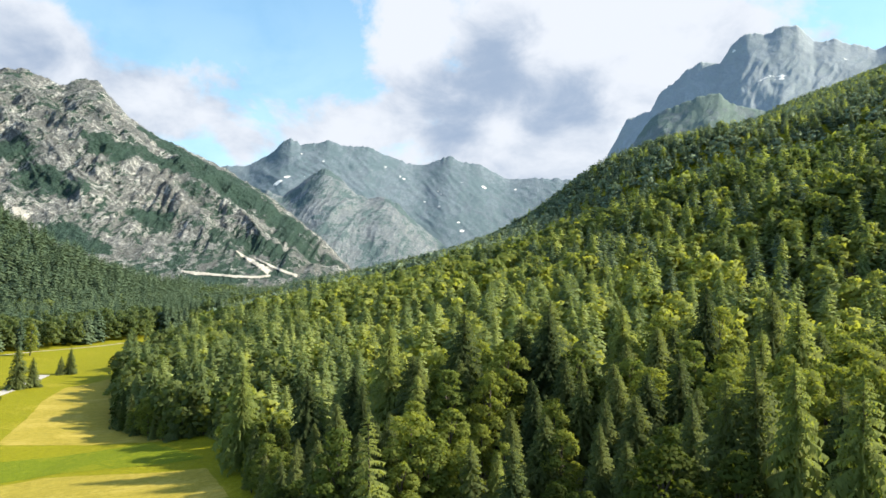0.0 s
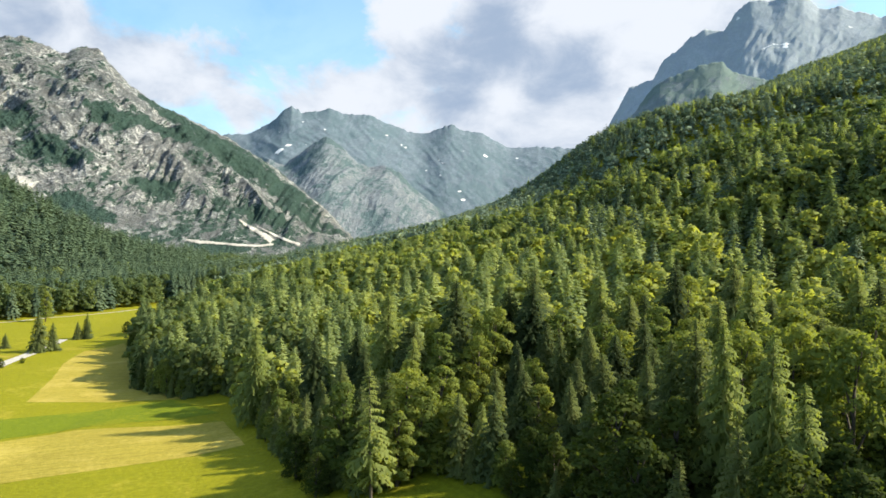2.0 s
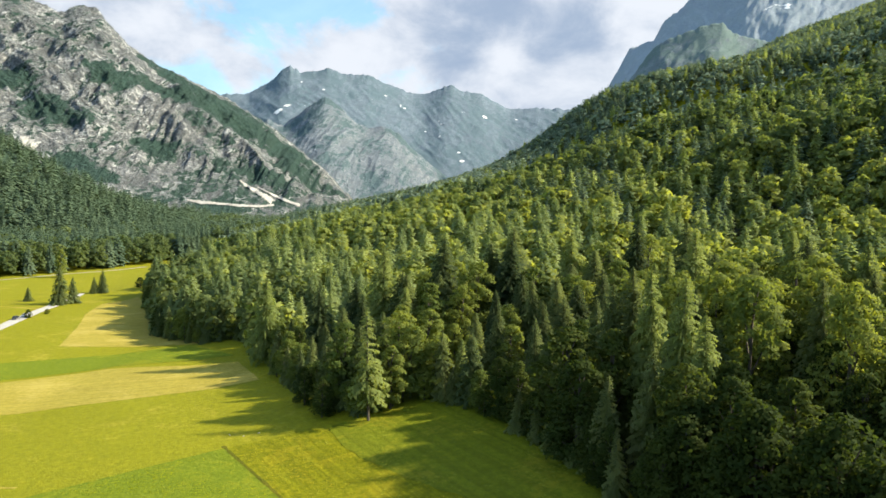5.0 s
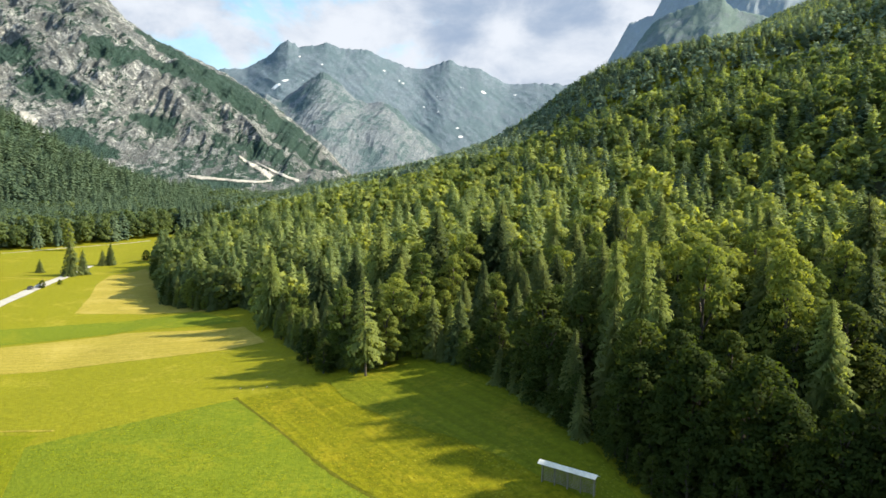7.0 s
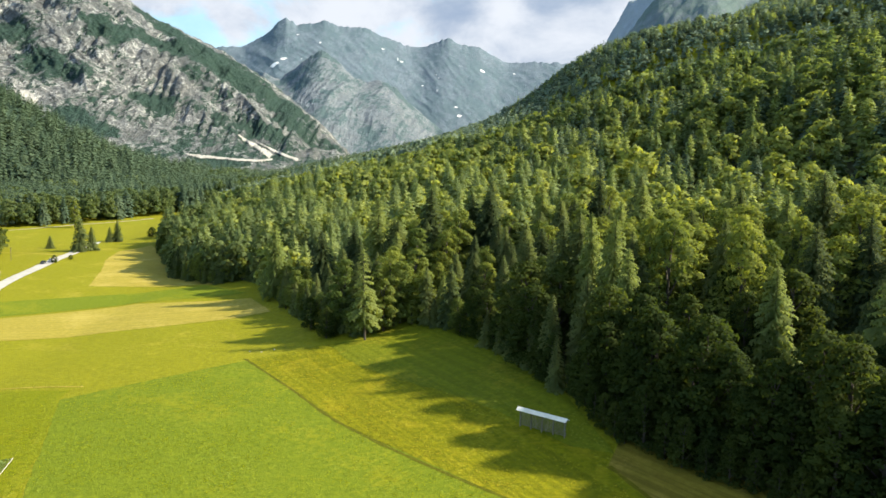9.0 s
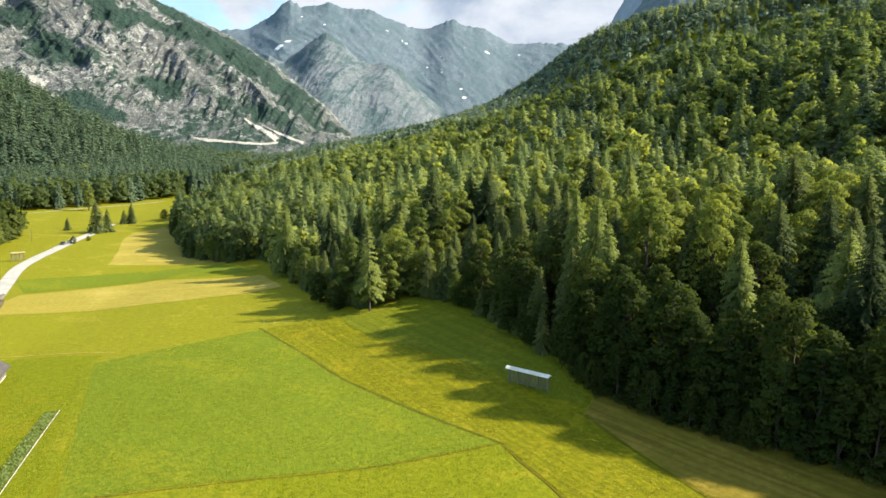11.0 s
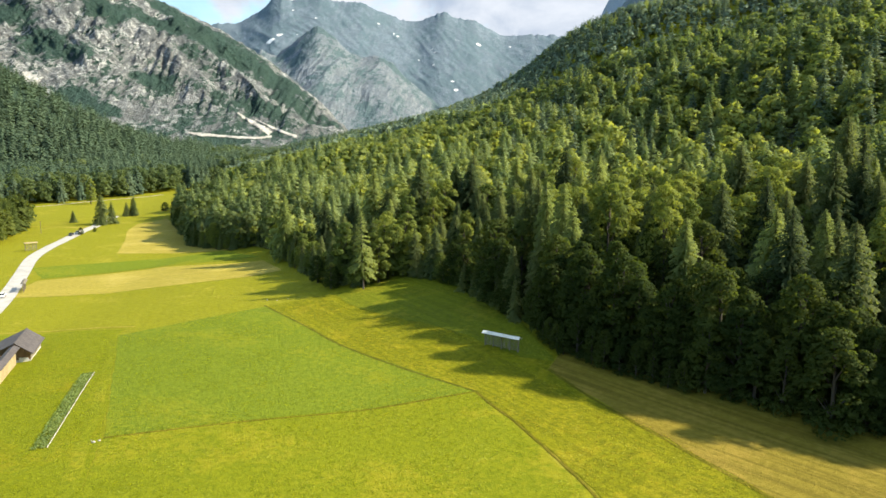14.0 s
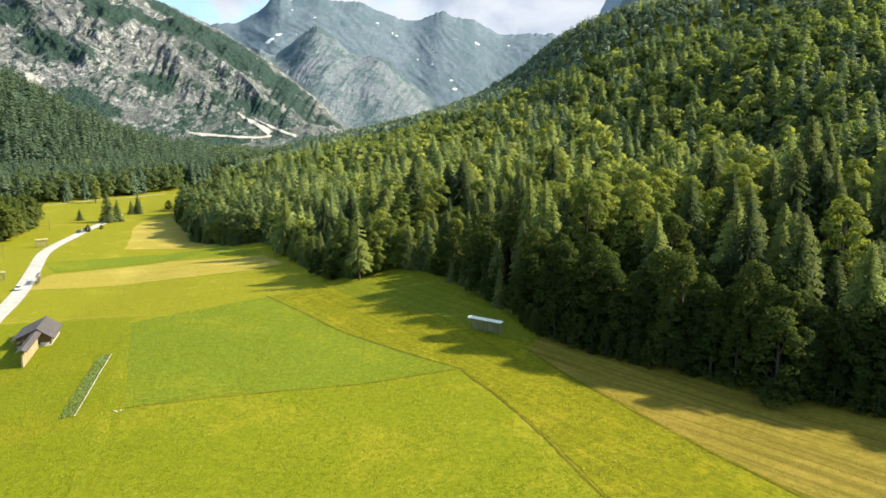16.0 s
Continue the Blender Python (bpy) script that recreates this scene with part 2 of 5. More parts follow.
def rocky(name, rock_a, rock_b, green_a, green_b, amount, dip=-36.0, snow=(), blobs=(), ribs_dip=50.0, relief=0.6, size=1.0, crack=0.8):
    """Limestone in dipping strata cut by steep gullies, with strips of woods and dwarf pine by slope and noise; blobs
    and snow spots are placed to fit the camera's view.
    """
    m, n = material(name)
    at = place(n)
    up = n.add("ShaderNodeSeparateXYZ", {0: n.add("ShaderNodeNewGeometry").outputs["Normal"]}).outputs[2]
    strata = n.noise(n.mapped(n.mapped(at, rotation=(0, radians(dip), 0)), scale=(0.24, 0.24, 1.2)), 0.020 * size, 6, 0.66, 0.7)
    ribs = n.noise(n.mapped(n.mapped(at, rotation=(0, radians(ribs_dip), 0)), scale=(0.3, 0.3, 1.1)), 0.030 * size, 5, 0.66, 0.6)
    big, fine = n.noise(at, 0.0045 * size, 4, 0.6, 0.4), n.noise(n.mapped(n.mapped(at, rotation=(0, radians(ribs_dip), 0)), scale=(0.6, 0.6, 1.3)), 0.075 * size, 7, 0.80)
    tone = n.math("ADD", n.math("ADD", n.math("MULTIPLY", strata, 0.18), n.math("MULTIPLY", ribs, 0.32)), n.math("MULTIPLY", fine, 0.60))
    rock = n.mix(n.ramp(tone, 0.505, 0.605), (*rock_a, 1), (*rock_b, 1))
    # Creases are darkened in the rock colour too, besides the relief.
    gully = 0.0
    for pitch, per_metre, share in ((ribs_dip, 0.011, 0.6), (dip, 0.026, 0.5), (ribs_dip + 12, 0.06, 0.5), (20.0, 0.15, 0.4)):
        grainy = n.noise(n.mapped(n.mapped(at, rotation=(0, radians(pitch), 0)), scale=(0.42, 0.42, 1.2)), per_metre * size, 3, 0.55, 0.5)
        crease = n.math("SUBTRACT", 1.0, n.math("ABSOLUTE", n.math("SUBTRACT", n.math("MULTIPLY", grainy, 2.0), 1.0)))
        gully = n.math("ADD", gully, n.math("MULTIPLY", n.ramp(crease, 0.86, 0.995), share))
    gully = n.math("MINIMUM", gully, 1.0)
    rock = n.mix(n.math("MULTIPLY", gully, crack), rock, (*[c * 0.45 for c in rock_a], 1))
    wood = n.mix(n.ramp(n.noise(at, 0.16 * size, 5, 0.8), 0.35, 0.65), (*green_a, 1), (*green_b, 1))
    score = n.math("ADD", n.math("MULTIPLY", up, 0.22), n.math("MULTIPLY", n.math("SUBTRACT", big, 0.5), 1.1))
    score = n.math("ADD", score, n.math("MULTIPLY", n.math("SUBTRACT", strata, 0.5), 1.1))
    score = n.math("ADD", score, n.math("MULTIPLY", n.math("SUBTRACT", ribs, 0.5), 1.9))
    score = n.math("ADD", score, n.math("MULTIPLY", n.math("SUBTRACT", fine, 0.5), 2.6))
    score = n.math("ADD", score, n.math("MULTIPLY", gully, 0.10))
    for x, y, z, r in blobs:
        off = n.add("ShaderNodeVectorMath", {0: at, 1: (x, y, z)}, operation="DISTANCE").outputs["Value"]
        score = n.math("ADD", score, n.ramp(off, r, r * 0.4, 0.0, 0.5))
    colour = n.mix(n.ramp(score, 0.17 - amount, 0.23 - amount), rock, wood)
    if snow:
        white = n.math("MULTIPLY", n.ramp(n.noise(at, 0.011, 4, 0.6), 0.70, 0.735), n.ramp(up, 0.35, 0.6))
        for x, y, z, r in snow:
            off = n.add("ShaderNodeVectorMath", {0: at, 1: (x, y, z)}, operation="DISTANCE").outputs["Value"]
            ragged = n.math("ADD", off, n.math("MULTIPLY", n.math("SUBTRACT", n.noise(at, 0.025, 4, 0.7), 0.5), 3.2 * r))
            white = n.math("MAXIMUM", white, n.ramp(ragged, r, r * 0.75))
        colour = n.mix(white, colour, (0.75, 0.77, 0.8, 1))
    s = n.add("ShaderNodeBsdfPrincipled", {"Base Color": colour, "Roughness": 0.9, "Specular IOR Level": 0.1,
              "Normal": n.add("ShaderNodeBump", {"Height": n.math("SUBTRACT", tone, n.math("MULTIPLY", gully, 0.35)), "Strength": relief, "Distance": 16.0})})
    finish(n, s)
    return m


GRASS = grassy("meadow_grass", (0.175, 0.182, 0.010), (0.265, 0.258, 0.014), (0.310, 0.278, 0.034), 0.3)
GRASS_GREEN = grassy("fresh_grass", (0.116, 0.158, 0.010), (0.178, 0.220, 0.015), (0.222, 0.234, 0.014), 0.5, 0.0, 6, 0.035, 0.8)
GRASS_ROUGH = grassy("rough_grass", (0.124, 0.134, 0.004), (0.240, 0.236, 0.006), (0.278, 0.246, 0.012), 0.5, 0.3, -24, 0.10, 1.1)
GRASS_LIGHT = grassy("light_grass", (0.136, 0.164, 0.005), (0.214, 0.230, 0.008), (0.255, 0.244, 0.014), 0.55, 0.0, 10, 0.05, 1.0)
GRASS_BANK = grassy("bank_grass", (0.112, 0.138, 0.008), (0.190, 0.212, 0.012), (0.236, 0.224, 0.018), 0.45, 0.3, -24, 0.07, 0.9)
GRASS_WEST = grassy("lush_grass", (0.134, 0.160, 0.004), (0.208, 0.226, 0.006), (0.232, 0.216, 0.009), 0.4, 0.0, 10, 0.04, 0.8)
HAY = grassy("mown_hay", (0.285, 0.240, 0.042), (0.41, 0.345, 0.075), (0.44, 0.36, 0.098), 0.6, 0.25, 82, 0.05)
HAY_TAN = grassy("cut_hay", (0.18, 0.146, 0.021), (0.265, 0.212, 0.0361), (0.29, 0.218, 0.0459), 0.6, 0.6, -32, 0.06)
TRACK = grassy("track_grass", (0.0787, 0.0888, 0.00656), (0.118, 0.122, 0.00856), (0.158, 0.138, 0.0184), 0.4)
SEAM = grassy("seam_grass", (0.105, 0.100, 0.0064), (0.155, 0.138, 0.0088), (0.185, 0.152, 0.0176), 0.4)
LOAM = plain("forest_floor", (0.032, 0.04, 0.0128), (0.06, 0.068, 0.0208), 0.6)
GRAVEL = plain("road_gravel", (0.33, 0.32, 0.30), (0.45, 0.435, 0.41), 0.35, 0.9)
BARK = plain("bark", (0.045, 0.036, 0.028), (0.10, 0.085, 0.068), 1.2, 0.9, 0, 0.6, (1, 1, 0.25))
WOOD_GREY = plain("weathered_wood", (0.123, 0.107, 0.082), (0.221, 0.197, 0.16), 2.0, 0.85, 0, 0.4, (1, 1, 0.2))
WOOD_BROWN = plain("brown_boards", (0.107, 0.0615, 0.0328), (0.197, 0.123, 0.0656), 1.5, 0.8, 0, 0.4, (1, 1, 0.2))
WOOD_TAN = plain("tan_boards", (0.293, 0.23, 0.119), (0.404, 0.327, 0.189), 1.5, 0.8, 0, 0.4, (1, 1, 0.2))
SHINGLE_WHITE = plain("pale_roof_boards", (0.60, 0.57, 0.50), (0.84, 0.80, 0.72), 1.1, 0.7)
ROOF_DARK = plain("dark_roofing", (0.0593, 0.0523, 0.0523), (0.105, 0.091, 0.091), 1.2, 0.75)
PLASTER = plain("pale_plaster", (0.432, 0.418, 0.384), (0.53, 0.516, 0.488), 0.9, 0.9)
SCREE = plain("pale_scree", (0.272, 0.269, 0.255), (0.422, 0.414, 0.394), 0.05, 0.95)
# The dark rock tone leans blue to carry some haze.
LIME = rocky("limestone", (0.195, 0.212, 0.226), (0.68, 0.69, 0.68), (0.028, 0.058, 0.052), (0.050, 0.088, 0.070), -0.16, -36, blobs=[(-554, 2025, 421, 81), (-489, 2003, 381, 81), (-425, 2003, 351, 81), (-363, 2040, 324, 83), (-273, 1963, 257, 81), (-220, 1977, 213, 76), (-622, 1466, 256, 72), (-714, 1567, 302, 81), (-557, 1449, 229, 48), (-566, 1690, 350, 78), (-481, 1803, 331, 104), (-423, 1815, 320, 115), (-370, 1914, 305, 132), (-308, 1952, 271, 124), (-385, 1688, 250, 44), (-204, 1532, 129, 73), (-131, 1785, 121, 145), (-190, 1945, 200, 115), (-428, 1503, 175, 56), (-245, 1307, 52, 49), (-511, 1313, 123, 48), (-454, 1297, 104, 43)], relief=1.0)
# Far rock: aerial haze is mixed into these base colours, blue and low-contrast.
LIME_FAR_HAZE = rocky("far_limestone", (0.128, 0.170, 0.216), (0.172, 0.216, 0.262), (0.088, 0.130, 0.164), (0.104, 0.150, 0.178), -0.08, -34,
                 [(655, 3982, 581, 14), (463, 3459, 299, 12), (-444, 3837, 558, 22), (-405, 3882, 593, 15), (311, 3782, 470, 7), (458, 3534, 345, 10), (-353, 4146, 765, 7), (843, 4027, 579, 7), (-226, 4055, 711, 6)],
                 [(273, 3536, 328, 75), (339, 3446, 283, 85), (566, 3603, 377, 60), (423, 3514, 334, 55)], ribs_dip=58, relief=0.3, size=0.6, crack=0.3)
LIME_MID_HAZE = rocky("spur_limestone", (0.138, 0.166, 0.198), (0.236, 0.260, 0.288), (0.060, 0.096, 0.112), (0.082, 0.122, 0.134), -0.10, 40,
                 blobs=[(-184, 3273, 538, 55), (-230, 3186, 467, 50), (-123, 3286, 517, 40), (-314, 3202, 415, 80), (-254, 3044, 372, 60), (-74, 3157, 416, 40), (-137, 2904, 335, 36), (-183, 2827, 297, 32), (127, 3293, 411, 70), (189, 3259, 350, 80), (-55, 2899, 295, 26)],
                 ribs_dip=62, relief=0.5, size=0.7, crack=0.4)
LIME_RIGHT_HAZE = rocky("tower_limestone", (0.250, 0.298, 0.358), (0.300, 0.350, 0.408), (0.225, 0.272, 0.318), (0.248, 0.298, 0.34), -0.05, -70, [(1480, 2720, 700, 10)], relief=0.2, size=0.7, crack=0.25, ribs_dip=75)
FLANK_HAZE = rocky("shoulder_limestone", (0.135, 0.172, 0.195), (0.205, 0.245, 0.272), (0.092, 0.135, 0.138), (0.112, 0.158, 0.152), 0.10, -60, relief=0.3, size=0.8, crack=0.3)
WOODED = rocky("wooded_flank", (0.116, 0.13, 0.142), (0.19, 0.204, 0.218), (0.0306, 0.0578, 0.0408), (0.051, 0.0816, 0.0544), 0.95, 30)
SPRUCE = leafy("spruce_needles", (0.040, 0.064, 0.034), (0.150, 0.180, 0.072))
# Stand colours run paler and bluer than the single trees', standing in for haze.
SPRUCE_FAR = leafy("spruce_needles_stand", (0.064, 0.106, 0.064), (0.244, 0.297, 0.136), 0.4, False)
LARCH = leafy("larch_needles", (0.147, 0.190, 0.069), (0.209, 0.247, 0.087))
LARCH_FAR = leafy("larch_needles_stand", (0.196, 0.248, 0.119), (0.297, 0.343, 0.149), 0.4, False)
BROAD = leafy("beech_leaves", (0.088, 0.128, 0.040), (0.226, 0.256, 0.064))
BROAD_FAR = leafy("beech_leaves_stand", (0.118, 0.165, 0.066), (0.335, 0.362, 0.108), 0.4, False)
# Copy of the spruce colour, retoned for trees in shade; also on young spruces.
SPRUCE_RETONED = leafy("fir_needles", (0.064, 0.094, 0.045), (0.165, 0.194, 0.080))
# Haze and upper-slope cloud shadow are put into this spruce colour.
SPRUCE_HAZE = leafy("blue_spruce_stand", (0.060, 0.098, 0.072), (0.150, 0.195, 0.125), 0.4, False, glow=0.2)
# Ridge woods carry distance haze in their colours, paler and bluer.
RIDGE_HAZE = leafy("ridge_needles", (0.122, 0.172, 0.158), (0.205, 0.262, 0.220), 0.4, False, glow=0.2)
RIDGE_LEAF_HAZE = leafy("ridge_beech_leaves", (0.135, 0.188, 0.160), (0.225, 0.282, 0.215), 0.4, False, glow=0.2)
GROVE = leafy("grove_leaves", (0.060, 0.086, 0.026), (0.150, 0.175, 0.050), 0.4, False)
# Dark copy of the beech stand colour; on the upper slope it carries shade.
BROAD_DARK = leafy("ash_leaves_stand", (0.074, 0.110, 0.054), (0.160, 0.195, 0.078), 0.4, False)
# Dark leaf colour, deepened further to carry the wood edge's shade.
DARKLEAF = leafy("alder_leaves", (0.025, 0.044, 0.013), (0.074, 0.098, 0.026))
CROP = leafy("potato_leaves", (0.156, 0.218, 0.0702), (0.234, 0.289, 0.109))
FLEECE = plain("old_fleece", (0.321, 0.299, 0.237), (0.432, 0.411, 0.348), 0.7, 0.9)


# ---- mesh helpers ----
def mesh_of(name, verts, faces, materials, index=None, soft=False):
    me = bpy.data.meshes.new(name)
    me.from_pydata([tuple(v) for v in verts], [], [tuple(f) for f in faces])
    for m in materials if isinstance(materials, (list, tuple)) else [materials]:
        me.materials.append(m)
    if index is not None:
        me.polygons.foreach_set("material_index", np.asarray(index, np.int32))
    if soft:
        me.polygons.foreach_set("use_smooth", np.ones(len(me.polygons), bool))
    me.update()
    return me


def part(name, data, mat, parent, label=""):
    """Links a bmesh or mesh as one part of a thing."""
    if isinstance(data, bmesh.types.BMesh):
        me = bpy.data.meshes.new(name)
        bmesh.ops.recalc_face_normals(data, faces=data.faces[:])
        data.to_mesh(me)
        data.free()
        me.materials.append(mat)
    else:
        me = data
    ob = new(name, me)
    ob.parent = parent
    if label:
        tagged(ob, label)
    return ob


def thing(name, m, label, category, group="", kind=""):
    ob = new(name)
    ob.empty_display_size = 0.5
    ob.matrix_basis = m
    return tagged(ob, label, category, group, kind)


def box(bm, x0, x1, y0, y1, z0, z1, bevel=0.0):
    vs = [bm.verts.new((x, y, z)) for z in (z0, z1) for y in (y0, y1) for x in (x0, x1)]
    for f in ((0, 1, 3, 2), (4, 6, 7, 5), (0, 4, 5, 1), (2, 3, 7, 6), (0, 2, 6, 4), (1, 5, 7, 3)):
        bm.faces.new([vs[i] for i in f])
    if bevel:
        es = list({e for v in vs for e in v.link_edges})
        bmesh.ops.bevel(bm, geom=es, offset=bevel, segments=1, affect="EDGES")
    return bm


def beam(bm, a, b, w, h):
    """A squared timber from a to b."""
    a, b = Vector(a), Vector(b)
    d = (b - a).normalized()
    side = d.cross(Vector((0, 0, 1)))
    side = side.normalized() if side.length > 0.01 else Vector((1, 0, 0))
    up = side.cross(d).normalized()
    ring = [(-w / 2, -h / 2), (w / 2, -h / 2), (w / 2, h / 2), (-w / 2, h / 2)]
    lo = [bm.verts.new(a + side * p + up * q) for p, q in ring]
    hi = [bm.verts.new(b + side * p + up * q) for p, q in ring]
    for i in range(4):
        bm.faces.new((lo[i], lo[(i + 1) % 4], hi[(i + 1) % 4], hi[i]))
    bm.faces.new(lo[::-1]), bm.faces.new(hi)
    return bm


def slab(bm, corners, thick):
    """A plate through four corners, thick downwards along z."""
    top = [bm.verts.new(c) for c in corners]
    low = [bm.verts.new((c[0], c[1], c[2] - thick)) for c in corners]
    k = len(corners)
    bm.faces.new(top), bm.faces.new(low[::-1])
    for i in range(k):
        bm.faces.new((top[i], low[i], low[(i + 1) % k], top[(i + 1) % k]))
    return bm


# ---- the land ----
def stretched(marks, steps):
    out = [np.arange(a, b, s) for a, b, s in zip(marks[:-1], marks[1:], steps)]
    return np.concatenate(out + [np.array([marks[-1]])])


gx = stretched([-4600, -1500, -500, -200, 130, 500, 1500, 4600], [310, 50, 12, 3, 10, 40, 310])
gy = stretched([-4600, -1200, -250, -130, 300, 700, 1600, 4600], [340, 50, 8, 3, 9, 30, 300])
XX, YY = np.meshgrid(gx, gy)
ZZ = height(XX, YY)
far = np.hypot(XX, YY)
ZZ = ZZ * (1 - smooth(1700, 2600, far)) + smooth(1700, 2600, far) * np.minimum(ZZ, 40)
nx, ny = len(gx), len(gy)
ii = np.arange(nx * ny).reshape(ny, nx)
quads = np.stack([ii[:-1, :-1], ii[:-1, 1:], ii[1:, 1:], ii[1:, :-1]], -1).reshape(-1, 4)
me = mesh_of("ground", np.stack([XX, YY, ZZ], -1).reshape(-1, 3).tolist(), quads.tolist(), GRASS, soft=True)
tagged(new("ground", me), "yellow-green alpine meadow that runs out to wooded slopes", "meadow", kind="structure")


def inside(poly, x, y):
    x, y = np.asarray(x, float), np.asarray(y, float)
    hit = np.zeros(x.shape, bool)
    k = len(poly)
    for i in range(k):
        (x0, y0), (x1, y1) = poly[i], poly[(i + 1) % k]
        if y0 == y1:
            continue
        hit ^= ((y0 > y) != (y1 > y)) & (x < (x1 - x0) * (y - y0) / (y1 - y0) + x0)
    return hit


def field(name, poly, mat, label, lift=0.05, step=4.0, wobble=0.3):
    """A parcel of the meadow: a thin sward draped over the ground, with a slightly ragged rim."""
    rim = []
    for i in range(len(poly)):
        a, b = Vector(poly[i]), Vector(poly[(i + 1) % len(poly)])
        k = max(1, int((b - a).length / 2.5))
        for j in range(k):
            p = a.lerp(b, j / k)
            w = wobble * (noise.noise(Vector((p.x * 0.35, p.y * 0.35, 3.3))))
            rim.append((p.x + w, p.y + w))
    bm = bmesh.new()
    bm.faces.new([bm.verts.new((x, y, 0)) for x, y in rim])
    bmesh.ops.triangulate(bm, faces=bm.faces[:])
    xs, ys = [p[0] for p in rim], [p[1] for p in rim]
    for axis, lo, hi in ((0, min(xs), max(xs)), (1, min(ys), max(ys))):
        for v in np.arange(lo + step, hi, step):
            no = (1, 0, 0) if axis == 0 else (0, 1, 0)
            bmesh.ops.bisect_plane(bm, geom=bm.verts[:] + bm.edges[:] + bm.faces[:], plane_co=(v * no[0], v * no[1], 0), plane_no=no)
    co = np.array([v.co[:] for v in bm.verts])
    z = height(co[:, 0], co[:, 1])
    for v, h in zip(bm.verts, z):
        v.co.z = h + lift
    bmesh.ops.recalc_face_normals(bm, faces=bm.faces[:])
    me = bpy.data.meshes.new(name)
    bm.to_mesh(me), bm.free()
    me.materials.append(mat)
    me.polygons.foreach_set("use_smooth", np.ones(len(me.polygons), bool))
    return tagged(new(name, me), label, "field", kind="structure")


field("field_west", [(-59.6, 81.2), (-40.6, 13.2), (-33.2, -30), (-26.2, -100), (-10.2, -260), (-230, -260), (-190, 40), (-112, 82), (-90, 90), (-70, 90), (-60, 88)], GRASS_WEST, "lush yellow-green meadow round the barn", 0.03, 6.0, 0.6)
field("field_green", [(-59.4, 81.4), (-26.3, 105.3), (-4, 60.2), (21.6, 25.9), (1.5, 19.1), (-40.4, 13.3)], GRASS_GREEN, "fresh green regrown hay meadow")
field("field_south", [(-40.4, 13.1), (1.5, 18.9), (21.2, 25.4), (22.4, 19.5), (25.4, 8.5), (29.1, -10.2), (32, -31), (47.5, -100), (82, -260), (-10, -260), (-26, -100), (-33, -30)], GRASS_LIGHT, "light green meadow flecked with yellow flowers", 0.042)
field("field_rough", [(-26.1, 105.5), (-10, 112), (4, 98), (20, 66), (33, 48), (41, 41), (37.4, 35), (41.4, 19.5), (47.7, -2.9), (52.2, -18.4), (57.4, -34), (80, -100), (132, -260), (83, -260), (48, -100), (32.8, -31), (30.1, -10.2), (26.4, 8.5), (23.2, 19.5), (21.8, 25.4), (-3.8, 60.4)], GRASS_ROUGH, "rough unmown yellow grass beside the wood", 0.06, wobble=0.25)
field("field_bank", [(-7, 111), (-4, 101), (0, 93), (7, 82), (16.5, 70.5), (23, 60.5), (29, 50.5), (34, 42), (40, 38.5), (38.5, 54), (35, 80), (24, 110), (12, 122), (4, 117)], GRASS_BANK, "darker green grass bank between rough meadow and wood", 0.12, wobble=0.4)
field("field_tan", [(38, 35.5), (43, 43.5), (53, 34.5), (71, 14), (89, -5), (127, -46), (212, -128), (334, -262), (134, -262), (84, -112), (58.6, -34), (53.2, -18.4), (48.8, -2.9), (42.4, 19.5)], HAY_TAN, "tan mown strip along the edge of the wood", 0.05)
field("field_hay", [(-112.5, 137.3), (-113.6, 168), (-76.8, 190), (-37.3, 186), (-27.4, 158.7), (-60.5, 148.5), (-93.8, 139.4)], HAY, "pale mown hay field with swath lines")
field("field_hay_far", [(-105.5, 228), (-114, 268), (-124, 304), (-129, 340), (-118, 362), (-108, 340), (-86, 272), (-64, 236), (-56, 222), (-83, 227)], HAY, "pale mown hay field reaching the wood")
field("field_north", [(-128, 196), (-60, 222), (-40, 196), (-76, 193), (-114, 172)], GRASS_GREEN, "green strip of grass between two hay fields", 0.057)


def ribbon(name, line, wide, mat, label, category, lift=0.12, step=2.0, wave=0.0):
    """A draped strip with a slightly raised crown: road, track, or a seam between parcels."""
    pts = [Vector(p) for p in line]
    curve = []
    for i in range(len(pts) - 1):
        p0, p1, p2, p3 = pts[max(i - 1, 0)], pts[i], pts[i + 1], pts[min(i + 2, len(pts) - 1)]
        k = max(2, int((p2 - p1).length / step))
        for j in range(k):
            t = j / k
            curve.append(0.5 * (2 * p1 + (p2 - p0) * t + (2 * p0 - 5 * p1 + 4 * p2 - p3) * t * t + (3 * p1 - p0 - 3 * p2 + p3) * t ** 3))
    curve.append(pts[-1])
    verts, faces = [], []
    for i, p in enumerate(curve):
        d = (curve[min(i + 1, len(curve) - 1)] - curve[max(i - 1, 0)]).normalized()
        side = Vector((d.y, -d.x))
        w = wide * (1 + wave * noise.noise(Vector((i * 0.37, 1.2, 0))))
        for u in (-0.5, -0.42, 0.0, 0.42, 0.5):
            q = p + side * (u * w)
            verts.append((q.x, q.y, float(height(q.x, q.y)) + (lift if abs(u) < 0.45 else lift - 0.008)))
        if i:
            a = (i - 1) * 5
            faces += [(a + c, a + c + 1, a + c + 6, a + c + 5) for c in range(4)]
    me = mesh_of(name, verts, faces, mat, soft=True)
    return tagged(new(name, me), label, category, kind="structure")


ribbon("road", [(-86, 40), (-98, 85), (-107, 122), (-114, 147), (-127, 187), (-137, 220), (-142, 250), (-145, 280), (-148, 310), (-150, 342), (-154, 380)], 5.3, GRAVEL, "pale gravel road winding through the meadow", "road", 0.10)
